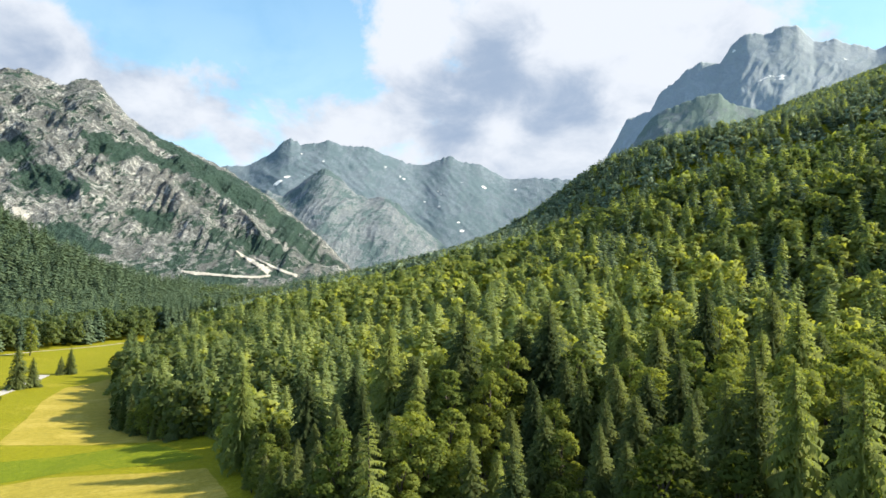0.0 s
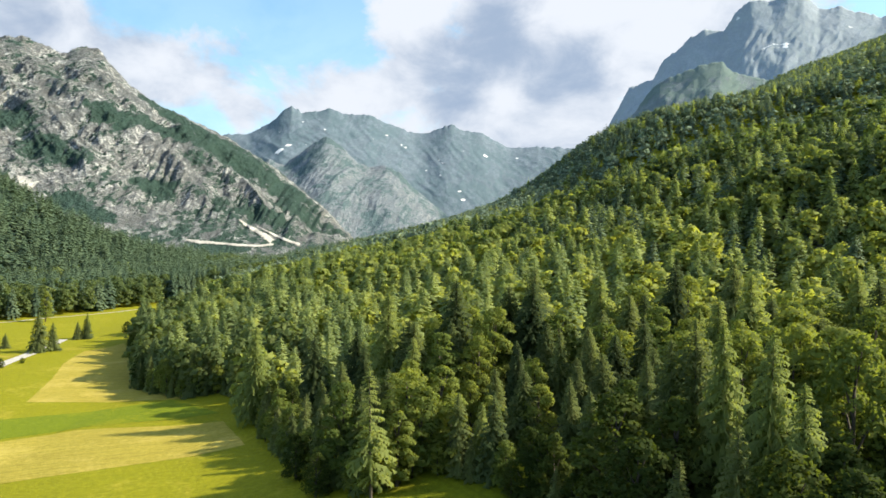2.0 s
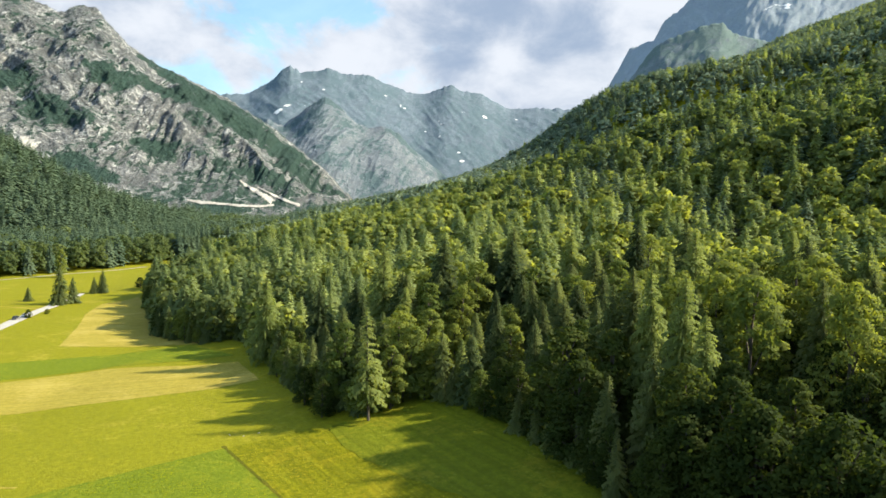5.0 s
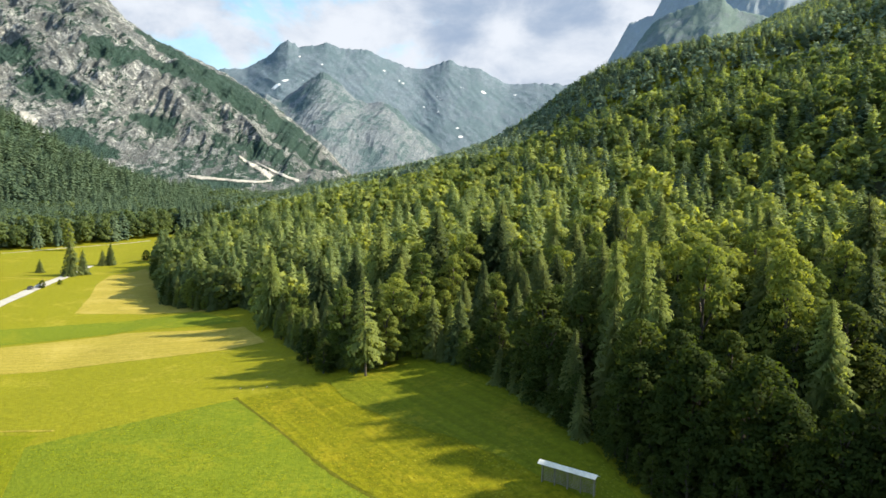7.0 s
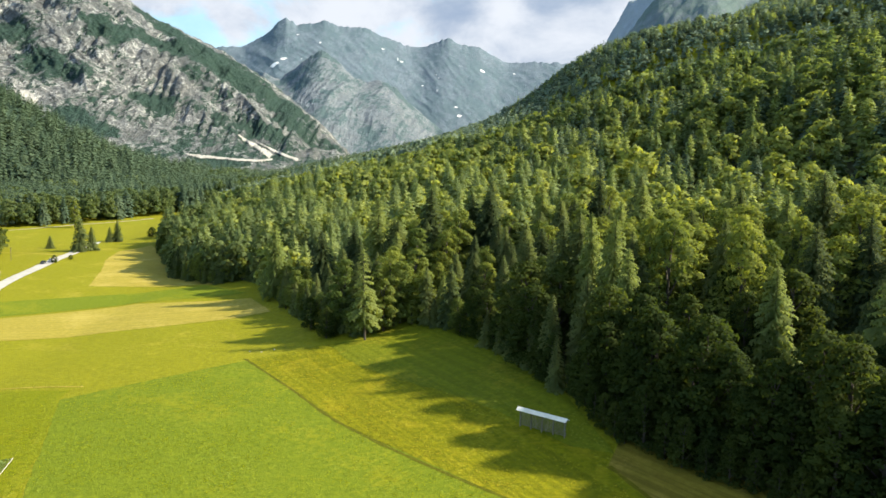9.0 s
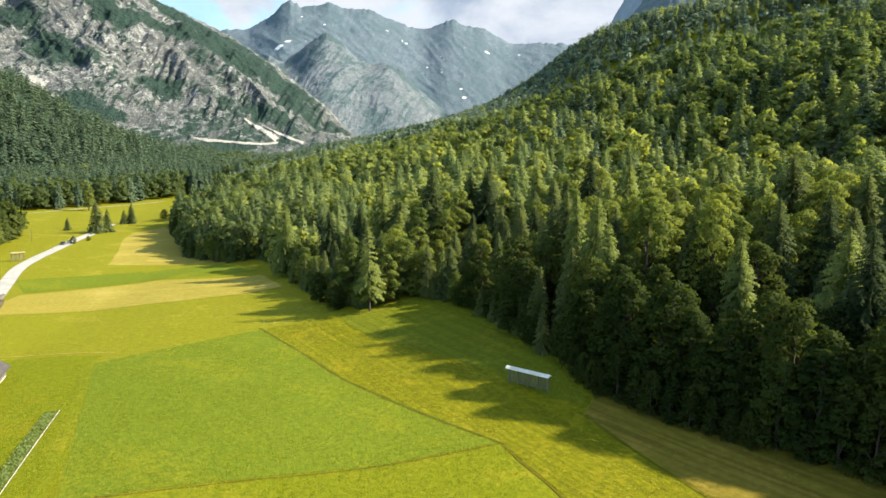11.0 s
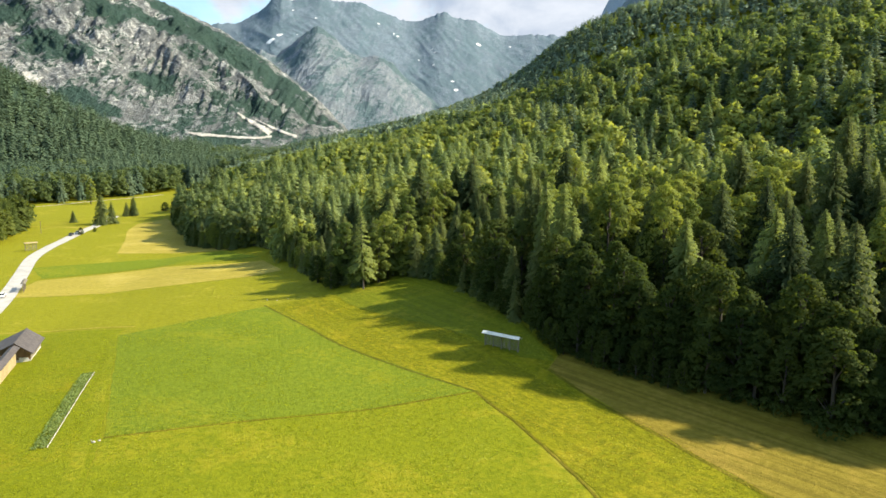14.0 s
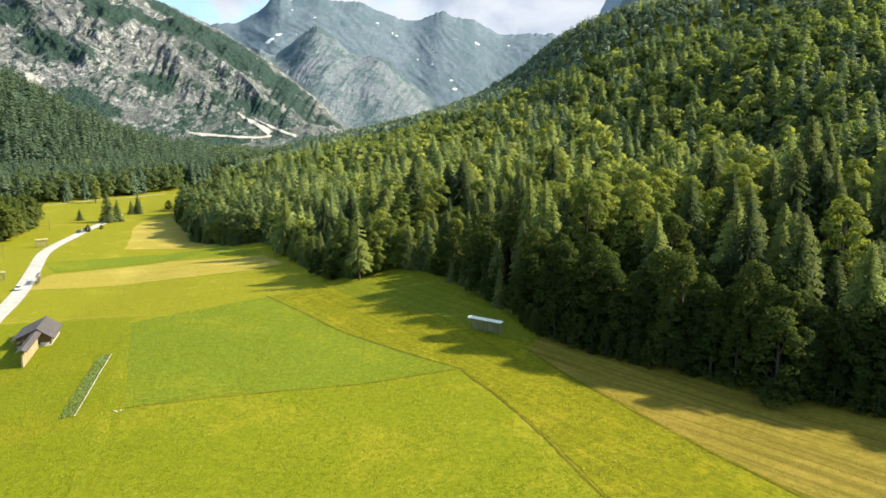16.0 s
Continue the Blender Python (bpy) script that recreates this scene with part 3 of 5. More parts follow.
ribbon("track_seam", [(-27, 106.5), (-14, 81), (-4, 60.5), (9, 41.5), (22, 25)], 0.75, TRACK, "dark seam of uncut grass between two parcels", "grass strip", 0.075, 1.0, 0.8)
ribbon("track_lower", [(21.6, 25), (22.8, 19.5), (25.9, 8.5), (29.6, -10.2), (32.4, -31), (39.5, -63), (48, -100), (82.5, -259)], 0.5, SEAM, "faint seam of uncut grass between two parcels", "grass strip", 0.075, 1.0, 0.8)
ribbon("track_edge", [(37.8, 35), (41.9, 19.5), (48.2, -2.9), (52.7, -18.4), (58, -34), (82, -107), (132.5, -259)], 0.7, SEAM, "strip of uncut grass beside the mown field", "grass strip", 0.075, 1.0, 0.8)
ribbon("track_cross", [(-40.4, 12.8), (-20, 15.5), (1.5, 18.9), (21.5, 25.5)], 0.45, SEAM, "uncut grass seam between two parcels", "grass strip", 0.075, 1.0, 0.8)
ribbon("strip_west", [(-62, 86), (-51.5, 48), (-43.5, 14), (-37, -20), (-30, -90)], 2.2, GRASS_LIGHT, "yellowish strip of grass between two parcels", "grass strip", 0.065, 2.0, 0.5)
ribbon("track_path", [(-112, 84), (-90, 92), (-70, 92), (-58, 90)], 0.7, HAY, "worn pale footpath across the meadow", "path", 0.08, 1.0, 0.5)
ribbon("lane", [(-300, 400), (-252, 430), (-231, 447), (-217, 470), (-206, 491), (-184, 523), (-169, 556)], 2.2, GRAVEL, "pale gravel lane along the foot of the woods", "road", 0.10, 4.0)
ribbon("track_spur", [(-215, 333), (-182, 331), (-164, 327), (-152, 322)], 1.4, HAY, "worn pale cart track joining the road", "path", 0.08, 1.0, 0.5)
ribbon("track_lane", [(-215, 205), (-180, 215), (-158, 222)], 1.3, HAY, "worn pale cart track", "path", 0.08, 1.0, 0.5)


field("forest_floor", [(-72, 258), (-48, 228), (-17, 170), (-2, 134), (6, 124), (12, 130), (30, 115), (37, 84), (40, 57), (43, 45), (49, 33.5), (57.8, 23), (69, 11), (86, -7.5), (124, -49), (211, -137), (330, -131), (330, 460), (-92, 470), (-100, 380)], LOAM, "dark litter of needles under the trees", 0.07, 6.0)


# ---- mountains ----
def mountain(name, crest, reach, foot, mat, label, relief, seed, columns=260, rows=110, steep=1.25, floor=-20.0, tilt=35.0, grain=130.0, rough_crest=1.0, spurs=0.6, slant=48.0, crags=0.17, lumps=0.12):
    """A range whose crest is given by bearing and height angle (degrees) at a distance, with spurs and gullies down to its foot."""
    az0, az1 = crest[0][0], crest[-1][0]
    az = np.linspace(az0, az1, columns)
    el = np.interp(az, [c[0] for c in crest], [c[1] for c in crest])
    top = 45 + reach * np.tan(np.radians(el)) / 1.0
    jag = rough_crest * reach * 0.0045 * (ridged(az * 2.2, az * 0 + seed, 4, seed) - 0.5)
    u = np.concatenate([np.linspace(0, 1, rows), np.linspace(1, 1.3, 12)[1:]])
    A, U = np.meshgrid(az, u)
    w = np.exp(-0.5 * (np.linspace(-3, 3, 61)) ** 2)
    pad = np.concatenate([np.full(30, top[0]), top, np.full(30, top[-1])])
    broad = np.convolve(pad, w / w.sum(), "valid")
    crestward = np.minimum(np.meshgrid(az, u)[1], 1) ** 9
    wander = 5.0 * (fbm(A * 0.9 + seed, U * 7, 3, seed + 90) - 0.5) * (1 - np.minimum(U, 1))
    H = np.meshgrid(broad, u)[0] * (1 - crestward) + np.interp(A + wander, az, top) * crestward
    front = np.minimum(U, 1)
    z = floor + (H - floor) * front ** steep
    z = z + np.meshgrid(jag, u)[0] * front ** 40
    back = np.maximum(U - 1, 0)
    z = z - (H - floor) * 1.4 * back
    body = 4 * front * (1 - front)
    s, h = np.radians(A) * reach, z
    t = radians(tilt)
    along, across = s * math.cos(t) + h * math.sin(t), -s * math.sin(t) + h * math.cos(t)
    warp = 130 * (fbm(s / 260, h / 260, 4, seed + 3) - 0.5)
    gully = ridged((across + warp) / grain, along / (grain * 3.2), 5, seed) - 0.55
    spur = ridged((s + warp) / (grain * 2.4), h / (grain * 4), 3, seed + 20) - 0.55
    c = radians(slant)
    lengthwise, sideways = s * math.cos(c) + h * math.sin(c), -s * math.sin(c) + h * math.cos(c)
    crag = ridged((sideways + warp * 0.5) / (grain * 0.24), (lengthwise - warp) / (grain * 0.7), 5, seed + 50) - 0.55
    bulk = np.clip(body * 1.4, 0, 1) * smooth(0.12, 0.5, front)
    z = z + relief * (0.6 * gully + spurs * spur) * bulk * (0.35 + 0.65 * smooth(0.2, 0.6, front)) + relief * crags * crag * np.clip(body * 2.0 + 0.02, 0, 1) * smooth(0.1, 0.4, front)
    dist = foot + (reach - foot) * U - relief * (0.4 * gully + 0.8 * spurs * spur + 0.7 * crags * crag) * bulk - relief * lumps * (fbm(s / (grain * 0.35), h / (grain * 0.35), 4, seed + 70) - 0.5) * smooth(0.1, 0.5, front)
    X, Y = dist * np.sin(np.radians(A)), dist * np.cos(np.radians(A))
    jj = np.arange(A.size).reshape(A.shape)
    q = np.stack([jj[:-1, :-1], jj[:-1, 1:], jj[1:, 1:], jj[1:, :-1]], -1).reshape(-1, 4)
    me = mesh_of(name, np.stack([X, Y, z], -1).reshape(-1, 3).tolist(), q.tolist(), mat, soft=True)
    return tagged(new(name, me), label, "mountain", kind="structure"), (A, U, X, Y, z)


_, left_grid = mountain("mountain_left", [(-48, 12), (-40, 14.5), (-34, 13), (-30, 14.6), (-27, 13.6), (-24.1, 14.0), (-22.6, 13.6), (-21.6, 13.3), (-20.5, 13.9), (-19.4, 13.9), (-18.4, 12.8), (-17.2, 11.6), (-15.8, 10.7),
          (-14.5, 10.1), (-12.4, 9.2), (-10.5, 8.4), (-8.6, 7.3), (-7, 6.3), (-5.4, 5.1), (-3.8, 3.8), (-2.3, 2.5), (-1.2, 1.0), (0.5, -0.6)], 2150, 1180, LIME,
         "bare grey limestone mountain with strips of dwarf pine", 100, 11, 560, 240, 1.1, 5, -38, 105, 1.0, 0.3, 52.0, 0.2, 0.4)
_, foot_grid = mountain("mountain_foothill", [(-60, 8), (-50, 9), (-40, 9.5), (-32, 7.5), (-28, 5.8), (-25, 4.3), (-23, 3.0), (-20, 1.4), (-17.6, 0.2), (-15, -0.3), (-11.5, -0.8), (-9, -1.2)], 1300, 780, WOODED,
         "dark spruce-clad shoulder below the cliffs", 30, 23, 200, 70, 1.1, 0)
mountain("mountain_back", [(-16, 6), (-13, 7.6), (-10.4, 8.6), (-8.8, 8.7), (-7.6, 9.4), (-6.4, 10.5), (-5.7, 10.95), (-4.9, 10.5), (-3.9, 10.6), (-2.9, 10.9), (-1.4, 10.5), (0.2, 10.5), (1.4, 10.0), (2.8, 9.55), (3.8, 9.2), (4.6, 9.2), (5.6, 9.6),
          (6.6, 9.95), (7.6, 9.5), (9, 9.35), (10.3, 8.6), (11.3, 8.15), (13, 8.3), (15.2, 8.2), (18, 7.8), (24, 7)], 4300, 3000, LIME_FAR_HAZE,
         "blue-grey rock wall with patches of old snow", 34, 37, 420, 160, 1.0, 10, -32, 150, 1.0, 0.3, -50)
mountain("mountain_spur", [(-10, 5.2), (-8.2, 6.2), (-7.4, 6.9), (-6.2, 6.5), (-4.6, 7.9), (-3.1, 8.8), (-1.9, 8.1), (-0.6, 6.9), (0.3, 6.5), (1.6, 6.7), (2.6, 6.2), (4.0, 4.8), (5.4, 3.7), (6.8, 2.6), (8.5, 1.2)], 3300, 2300, LIME_MID_HAZE,
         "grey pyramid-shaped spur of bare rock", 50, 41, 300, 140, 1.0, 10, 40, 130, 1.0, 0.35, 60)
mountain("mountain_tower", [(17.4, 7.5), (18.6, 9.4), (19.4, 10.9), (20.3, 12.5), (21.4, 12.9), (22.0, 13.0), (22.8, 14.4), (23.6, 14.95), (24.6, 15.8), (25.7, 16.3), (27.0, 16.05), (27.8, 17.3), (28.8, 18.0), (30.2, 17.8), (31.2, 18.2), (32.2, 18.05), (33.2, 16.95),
          (34.5, 16.9), (35.6, 16.4), (37, 15.9), (39, 16.4), (42, 15), (48, 13)], 3400, 2350, LIME_RIGHT_HAZE,
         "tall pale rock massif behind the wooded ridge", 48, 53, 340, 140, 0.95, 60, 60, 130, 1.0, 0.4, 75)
mountain("mountain_flank", [(19.8, 9.5), (20.8, 10.8), (21.6, 12.0), (22.6, 12.9), (24, 13.4), (25.6, 13.9), (26.9, 14.1), (27.6, 13.3), (29, 12.8), (31, 12.2), (34, 11)], 2700, 1900, FLANK_HAZE,
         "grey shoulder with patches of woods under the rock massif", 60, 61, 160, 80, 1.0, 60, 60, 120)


# ---- scree ----
def scree(name, path, label):
    """Pale rubble that has run down a gully: a strip laid on the mountain's face along bearing and height angle, with widths in metres."""
    A, U, X, Y, Z = left_grid
    verts, faces = [], []
    pts = []
    for (a0, e0, w0), (a1, e1, w1) in zip(path[:-1], path[1:]):
        for t in np.linspace(0, 1, 14, endpoint=False):
            pts.append((a0 + (a1 - a0) * t, e0 + (e1 - e0) * t, w0 + (w1 - w0) * t))
    pts.append(path[-1])
    ang = np.degrees(np.arctan2(Z - 45, np.hypot(X, Y)))
    r = random.Random(len(path))

    def on_face(a, e):
        f = np.interp(a, A[0], np.arange(A.shape[1]))
        c = int(min(f, A.shape[1] - 2))
        out = []
        for col in (c, c + 1):
            j = max(int(np.argmax(ang[:, col] >= e)), 1)
            t = float(np.clip((e - ang[j - 1, col]) / max(ang[j, col] - ang[j - 1, col], 1e-4), 0, 1))
            out.append(np.array([g[j - 1, col] * (1 - t) + g[j, col] * t for g in (X, Y, Z)]))
        return out[0] * (1 - (f - c)) + out[1] * (f - c)

    for i, (a, e, w) in enumerate(pts):
        a2, e2, _ = pts[min(i + 1, len(pts) - 1)]
        a1, e1, _ = pts[max(i - 1, 0)]
        run = np.array((a2 - a1, e2 - e1))
        run = run / max(np.linalg.norm(run), 1e-6)
        for k in (-0.5, 0.0, 0.5):
            off = np.degrees(k * w * r.uniform(0.45, 1.5) / 1350)
            p = on_face(a - run[1] * off, e + run[0] * off)
            verts.append(p + np.array((0, -2.0, 3.0 if k == 0 else 1.0)))
        if i:
            b = (i - 1) * 3
            faces += [(b, b + 1, b + 4, b + 3), (b + 1, b + 2, b + 5, b + 4)]
    tagged(new(name, mesh_of(name, [tuple(v) for v in verts], faces, SCREE, soft=True)), label, "scree", kind="structure")


scree("scree_run", [(-9.55, 2.25, 2), (-9.0, 1.85, 5), (-8.3, 1.45, 6), (-7.6, 1.05, 9), (-7.1, 0.62, 10)], "pale run of scree in a gully")
scree("scree_side", [(-8.2, 1.75, 1.5), (-6.6, 1.0, 3.5), (-5.0, 0.42, 4)], "narrow pale run of scree")
scree("scree_patch", [(-24.3, 4.75, 6), (-23.9, 4.4, 16), (-23.4, 4.0, 9)], "pale bare patch of rubble on the mountain side")
scree("scree_fan", [(-13.4, 0.66, 1.5), (-12.4, 0.52, 6), (-11.0, 0.44, 3), (-9.6, 0.33, 4), (-8.1, 0.29, 3), (-7.0, 0.42, 4)], "pale gravel fan at the mountain's foot")


# ---- trees ----
def rng_of(seed):
    return np.random.default_rng(seed)


class Tris:
    """Gathers triangles as arrays."""

    def __init__(self):
        self.v, self.f, self.count = [], [], 0

    def add(self, verts, faces):
        verts, faces = np.asarray(verts, float).reshape(-1, 3), np.asarray(faces, int).reshape(-1, 3)
        self.v.append(verts), self.f.append(faces + self.count)
        self.count += len(verts)

    def done(self):
        if not self.v:
            return np.zeros((0, 3)), np.zeros((0, 3), int)
        return np.concatenate(self.v), np.concatenate(self.f)


def limb(t, a, b, ra, rb, sides=5):
    """A tapered round limb from a to b."""
    a, b = np.asarray(a, float), np.asarray(b, float)
    d = (b - a) / max(np.linalg.norm(b - a), 1e-6)
    s = np.cross(d, (0.31, 0.95, 0.1))
    s /= np.linalg.norm(s)
    w = np.cross(d, s)
    ang = np.arange(sides) * 2 * np.pi / sides
    ring = np.cos(ang)[:, None] * s + np.sin(ang)[:, None] * w
    v = np.concatenate([a + ring * ra, b + ring * rb])
    f = []
    for i in range(sides):
        j = (i + 1) % sides
        f += [(i, j, sides + j), (i, sides + j, sides + i)]
    t.add(v, f)


def turned_out(v, want):
    """Triangles of sprays, three corners each, wound so that they face the way the foliage looks. Returns corners, faces and soft normals."""
    t = v.reshape(-1, 3, 3)
    flat = np.cross(t[:, 1] - t[:, 0], t[:, 2] - t[:, 0])
    flat /= np.maximum(np.linalg.norm(flat, axis=1), 1e-12)[:, None]
    w = want.reshape(-1, 3, 3)
    sign = np.where((flat * w.sum(1)).sum(1) < 0, -1.0, 1.0)
    f = np.arange(len(t) * 3).reshape(-1, 3)
    f[sign < 0] = f[sign < 0][:, ::-1]
    n = w + 0.42 * (flat * sign[:, None])[:, None, :]
    n /= np.linalg.norm(n, axis=2)[:, :, None]
    return t.reshape(-1, 3), f, n.reshape(-1, 3)


def conifer(seed, arms=260, twigs=4, wide=0.12, droop=0.35, clear=0.07, airy=1.0, shape=0.8):
    """A spruce or larch one unit high: a straight stem and drooping arms fringed with sprays, all the way round. Returns trunk and crown."""
    r = rng_of(seed)
    wood = Tris()
    limb(wood, (0, 0, -0.03), (0, 0, 0.55), 0.014, 0.008)
    limb(wood, (0, 0, 0.55), (0, 0, 0.97), 0.008, 0.001)
    k = np.arange(arms)
    z = clear + (0.98 - clear) * ((k + r.random(arms)) / arms) ** 1.05
    a = k * 2.399963 + r.normal(size=arms) * 0.35
    bulge = 0.72 + 0.56 * value_noise(z * 11, np.cos(a) * 1.6 + np.sin(a) * 2.3 + 7, seed)
    L = wide * 1.2 * np.minimum(1.0, 0.62 + 2.6 * (z - clear)) * (1 - z) ** shape * bulge * r.uniform(0.7, 1.15, arms) + 0.012
    keep = r.random(arms) < airy
    z, a, L = z[keep], a[keep], L[keep]
    m = len(z)
    out = np.stack([np.cos(a), np.sin(a), 0 * a], 1)
    side = np.stack([-np.sin(a), np.cos(a), 0 * a], 1)
    up = np.array((0, 0, 1.0))
    rise = (0.5 * (z - 0.45))[:, None]
    Lc = L[:, None]
    vs, ns = [], []

    def at(s):
        return out * (Lc * s) + up * (z[:, None] + Lc * (rise * s - droop * s * s))

    for j in range(twigs):
        s0 = (j + r.uniform(-0.2, 0.2, (m, 1))) / twigs
        s1 = np.minimum(s0 + 1.35 / twigs, 1.1)
        w = Lc * (0.17 if twigs > 6 else 0.25 if twigs > 3 else 0.38 if twigs > 1 else 0.46) * (1 - 0.55 * s0) * r.uniform(0.6, 1.3, (m, 1))
        for sign in (-1, 1):
            hang = Lc * r.uniform(0.04, 0.30, (m, 1))
            lag = Lc * r.uniform(-0.12, 0.10, (m, 1))
            p, q = at(np.maximum(s0, 0)), at(s1)
            tip = (p + q) / 2 + out * lag + side * (sign * w) - up * hang
            vs.append(np.stack([p, tip, q], 1).reshape(-1, 3))
            face = out * 0.75 + up * (0.42 + 0.45 * z[:, None] ** 2) + 0.12 * r.normal(size=(m, 3))
            ns.append(np.stack([face, face + side * (sign * 0.30), face + up * 0.1], 1).reshape(-1, 3))
    for g in range(3):
        t = g * 2.1
        vs.append(np.array([(0, 0, 1.0), (math.cos(t) * 0.011, math.sin(t) * 0.011, 0.94), (math.cos(t + 1.6) * 0.011, math.sin(t + 1.6) * 0.011, 0.935)]))
        ns.append(np.tile((math.cos(t + 0.8), math.sin(t + 0.8), 0.6), (3, 1)))
    return wood.done(), turned_out(np.concatenate(vs), np.concatenate(ns))


def broadleaf(seed, leaves=1300, wide=0.27, clear=0.16, lobes=16, leaf=0.030, flat=0.62):
    """A broad-leaved tree one unit high: trunk, limbs, and domed boughs of leaves set round an uneven crown, dark gaps between them. Returns trunk and crown."""
    r = rng_of(seed)
    wood = Tris()
    limb(wood, (0, 0, -0.03), (0.005, 0, 0.34), 0.020, 0.013, 6)
    limb(wood, (0.005, 0, 0.34), (0.0, 0.01, 0.8), 0.013, 0.003, 5)
    k = np.arange(lobes)
    a = k * 2.399963 + r.normal(size=lobes) * 0.5
    rel = ((k + 0.5) / lobes) ** 0.85
    ring = wide * np.clip(1.35 * (rel + 0.06) ** 0.38 * (1.02 - rel) ** 0.62, 0.05, 1) * r.uniform(0.55, 1.05, lobes)
    centres = np.stack([np.cos(a) * ring, np.sin(a) * ring, clear + 0.04 + (0.86 - clear) * rel], 1)
    sizes = wide * r.uniform(0.26, 0.46, lobes) * (1.12 - 0.42 * rel) * min(1.0, (30 / lobes) ** 0.3)
    for c in centres[::6]:
        limb(wood, (0, 0, max(0.12, c[2] - 0.22)), c * (0.9, 0.9, 1), 0.008, 0.002, 4)
    weight = sizes ** 2 / (sizes ** 2).sum()
    pick = r.choice(lobes, leaves, p=weight)
    d = r.normal(size=(leaves, 3))
    d[:, 2] = np.abs(d[:, 2]) * 1.0 - 0.28
    d /= np.linalg.norm(d, axis=1)[:, None]
    rag = 0.82 + 0.36 * value_noise(d[:, 0] * 3 + pick * 1.7, d[:, 1] * 3 + d[:, 2] * 2, seed)
    p = centres[pick] + d * (sizes[pick] * rag * r.uniform(0.72, 1.08, leaves) ** 0.6)[:, None] * (1, 1, flat)
    p[:, 2] -= 0.35 * np.hypot(p[:, 0] - centres[pick][:, 0], p[:, 1] - centres[pick][:, 1]) * r.uniform(0, 1, leaves)
    axis = p * (1, 1, 0)
    axis /= np.maximum(np.linalg.norm(axis, axis=1), 1e-6)[:, None]
    face = d * 0.75 + axis * 0.45 + (0, 0, 0.35) + 0.14 * r.normal(size=(leaves, 3))
    n = d + r.normal(size=(leaves, 3)) * 0.55 + (0, 0, 0.25)
    n /= np.linalg.norm(n, axis=1)[:, None]
    s = np.cross(n, r.normal(size=(leaves, 3)))
    s /= np.linalg.norm(s, axis=1)[:, None]
    t = np.cross(n, s)
    size = leaf * r.uniform(0.6, 1.4, leaves)[:, None]
    c0, c1, c2, c3 = p - s * size, p - t * size * 0.75 - n * size * 0.25, p + s * size * 1.1, p + t * size * 0.8 - n * size * 0.25
    v = np.concatenate([np.stack([c0, c1, c2], 1), np.stack([c0, c2, c3], 1)], 1).reshape(-1, 3)
    return wood.done(), turned_out(v, np.repeat(face, 6, axis=0))


def tri_mesh(name, geo, mat):
    v, f = geo[:2]
    me = bpy.data.meshes.new(name)
    me.vertices.add(len(v)), me.vertices.foreach_set("co", v.astype(np.float32).ravel())
    me.loops.add(len(f) * 3), me.loops.foreach_set("vertex_index", f.astype(np.int32).ravel())
    me.polygons.add(len(f)), me.polygons.foreach_set("loop_start", np.arange(0, len(f) * 3, 3, dtype=np.int32))
    me.materials.append(mat)
    me.update(calc_edges=True)
    if len(geo) == 3:
        me.attributes.new("custom_normal", "FLOAT_VECTOR", "POINT").data.foreach_set("vector", geo[2].astype(np.float32).ravel())
    return me


def tree_model(name, geo, leaf_mat, label, group):
    wood, green = geo
    ob = thing(name, Matrix.Identity(4), label, "tree", group)
    part("trunk", tri_mesh("trunk", wood, BARK), BARK, ob)
    part("crown", tri_mesh("crown", green, leaf_mat), leaf_mat, ob)
    return ob


W = "trees along the edge of the wood"
KINDS = {
    "spruce": [tree_model("spruce_tree", conifer(s, 420, 7, w, dr, 0.06, 1.0, 0.72), SPRUCE, "tall dark green spruce with drooping boughs in the wood", W) for s, w, dr in ((1, 0.165, 0.40), (2, 0.19, 0.32), (3, 0.15, 0.45), (4, 0.205, 0.38))],
    "larch": [tree_model("larch_tree", conifer(s, 430, 7, w, 0.34, 0.10, 0.85, 0.74), LARCH, "slender pale yellow-green larch with airy boughs", W) for s, w in ((11, 0.20), (12, 0.225))],
    "beech": [tree_model("beech_tree", broadleaf(s, 5600, w, 0.08, 46, 0.0118), BROAD, "rounded leafy yellow-green beech in the wood", W) for s, w in ((21, 0.25), (22, 0.28), (23, 0.22), (24, 0.26))],
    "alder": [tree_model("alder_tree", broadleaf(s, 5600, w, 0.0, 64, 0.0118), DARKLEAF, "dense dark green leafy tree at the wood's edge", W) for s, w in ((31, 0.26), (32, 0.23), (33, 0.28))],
    "fir": [tree_model("fir_tree", conifer(s, 420, 7, w, dr, 0.03, 1.0, 0.75), SPRUCE_RETONED, "dark blackish green fir in the wood", W) for s, w, dr in ((51, 0.17, 0.25), (52, 0.19, 0.32), (53, 0.16, 0.28))],
    "sparse": [tree_model("larch_tree", conifer(61, 210, 7, 0.17, 0.30, 0.16, 0.62, 0.62), LARCH, "slender larch with bare lower boughs on a grassy bank", W)],
    "young": [tree_model("young_spruce", conifer(s, 300, 5, w, 0.3, 0.0), SPRUCE_RETONED, "young dark spruce branched down to the ground", W) for s, w in ((41, 0.17), (42, 0.20))],
}

EDGE_AREA = EDGE + [(400, -140), (950, -140), (950, 1450), (0, 1450), (-135, 1450)]
BACK_AREA = [(-900, 420), (-420, 400), (-239, 462), (-206, 492), (-176, 580), (-135, 668), (-110, 700), (60, 900), (150, 1500), (-900, 1500)]
LEFT_AREA = [(-166, 262), (-176, 300), (-186, 338), (-215, 352), (-260, 330), (-300, 250), (-250, 200), (-190, 225)]


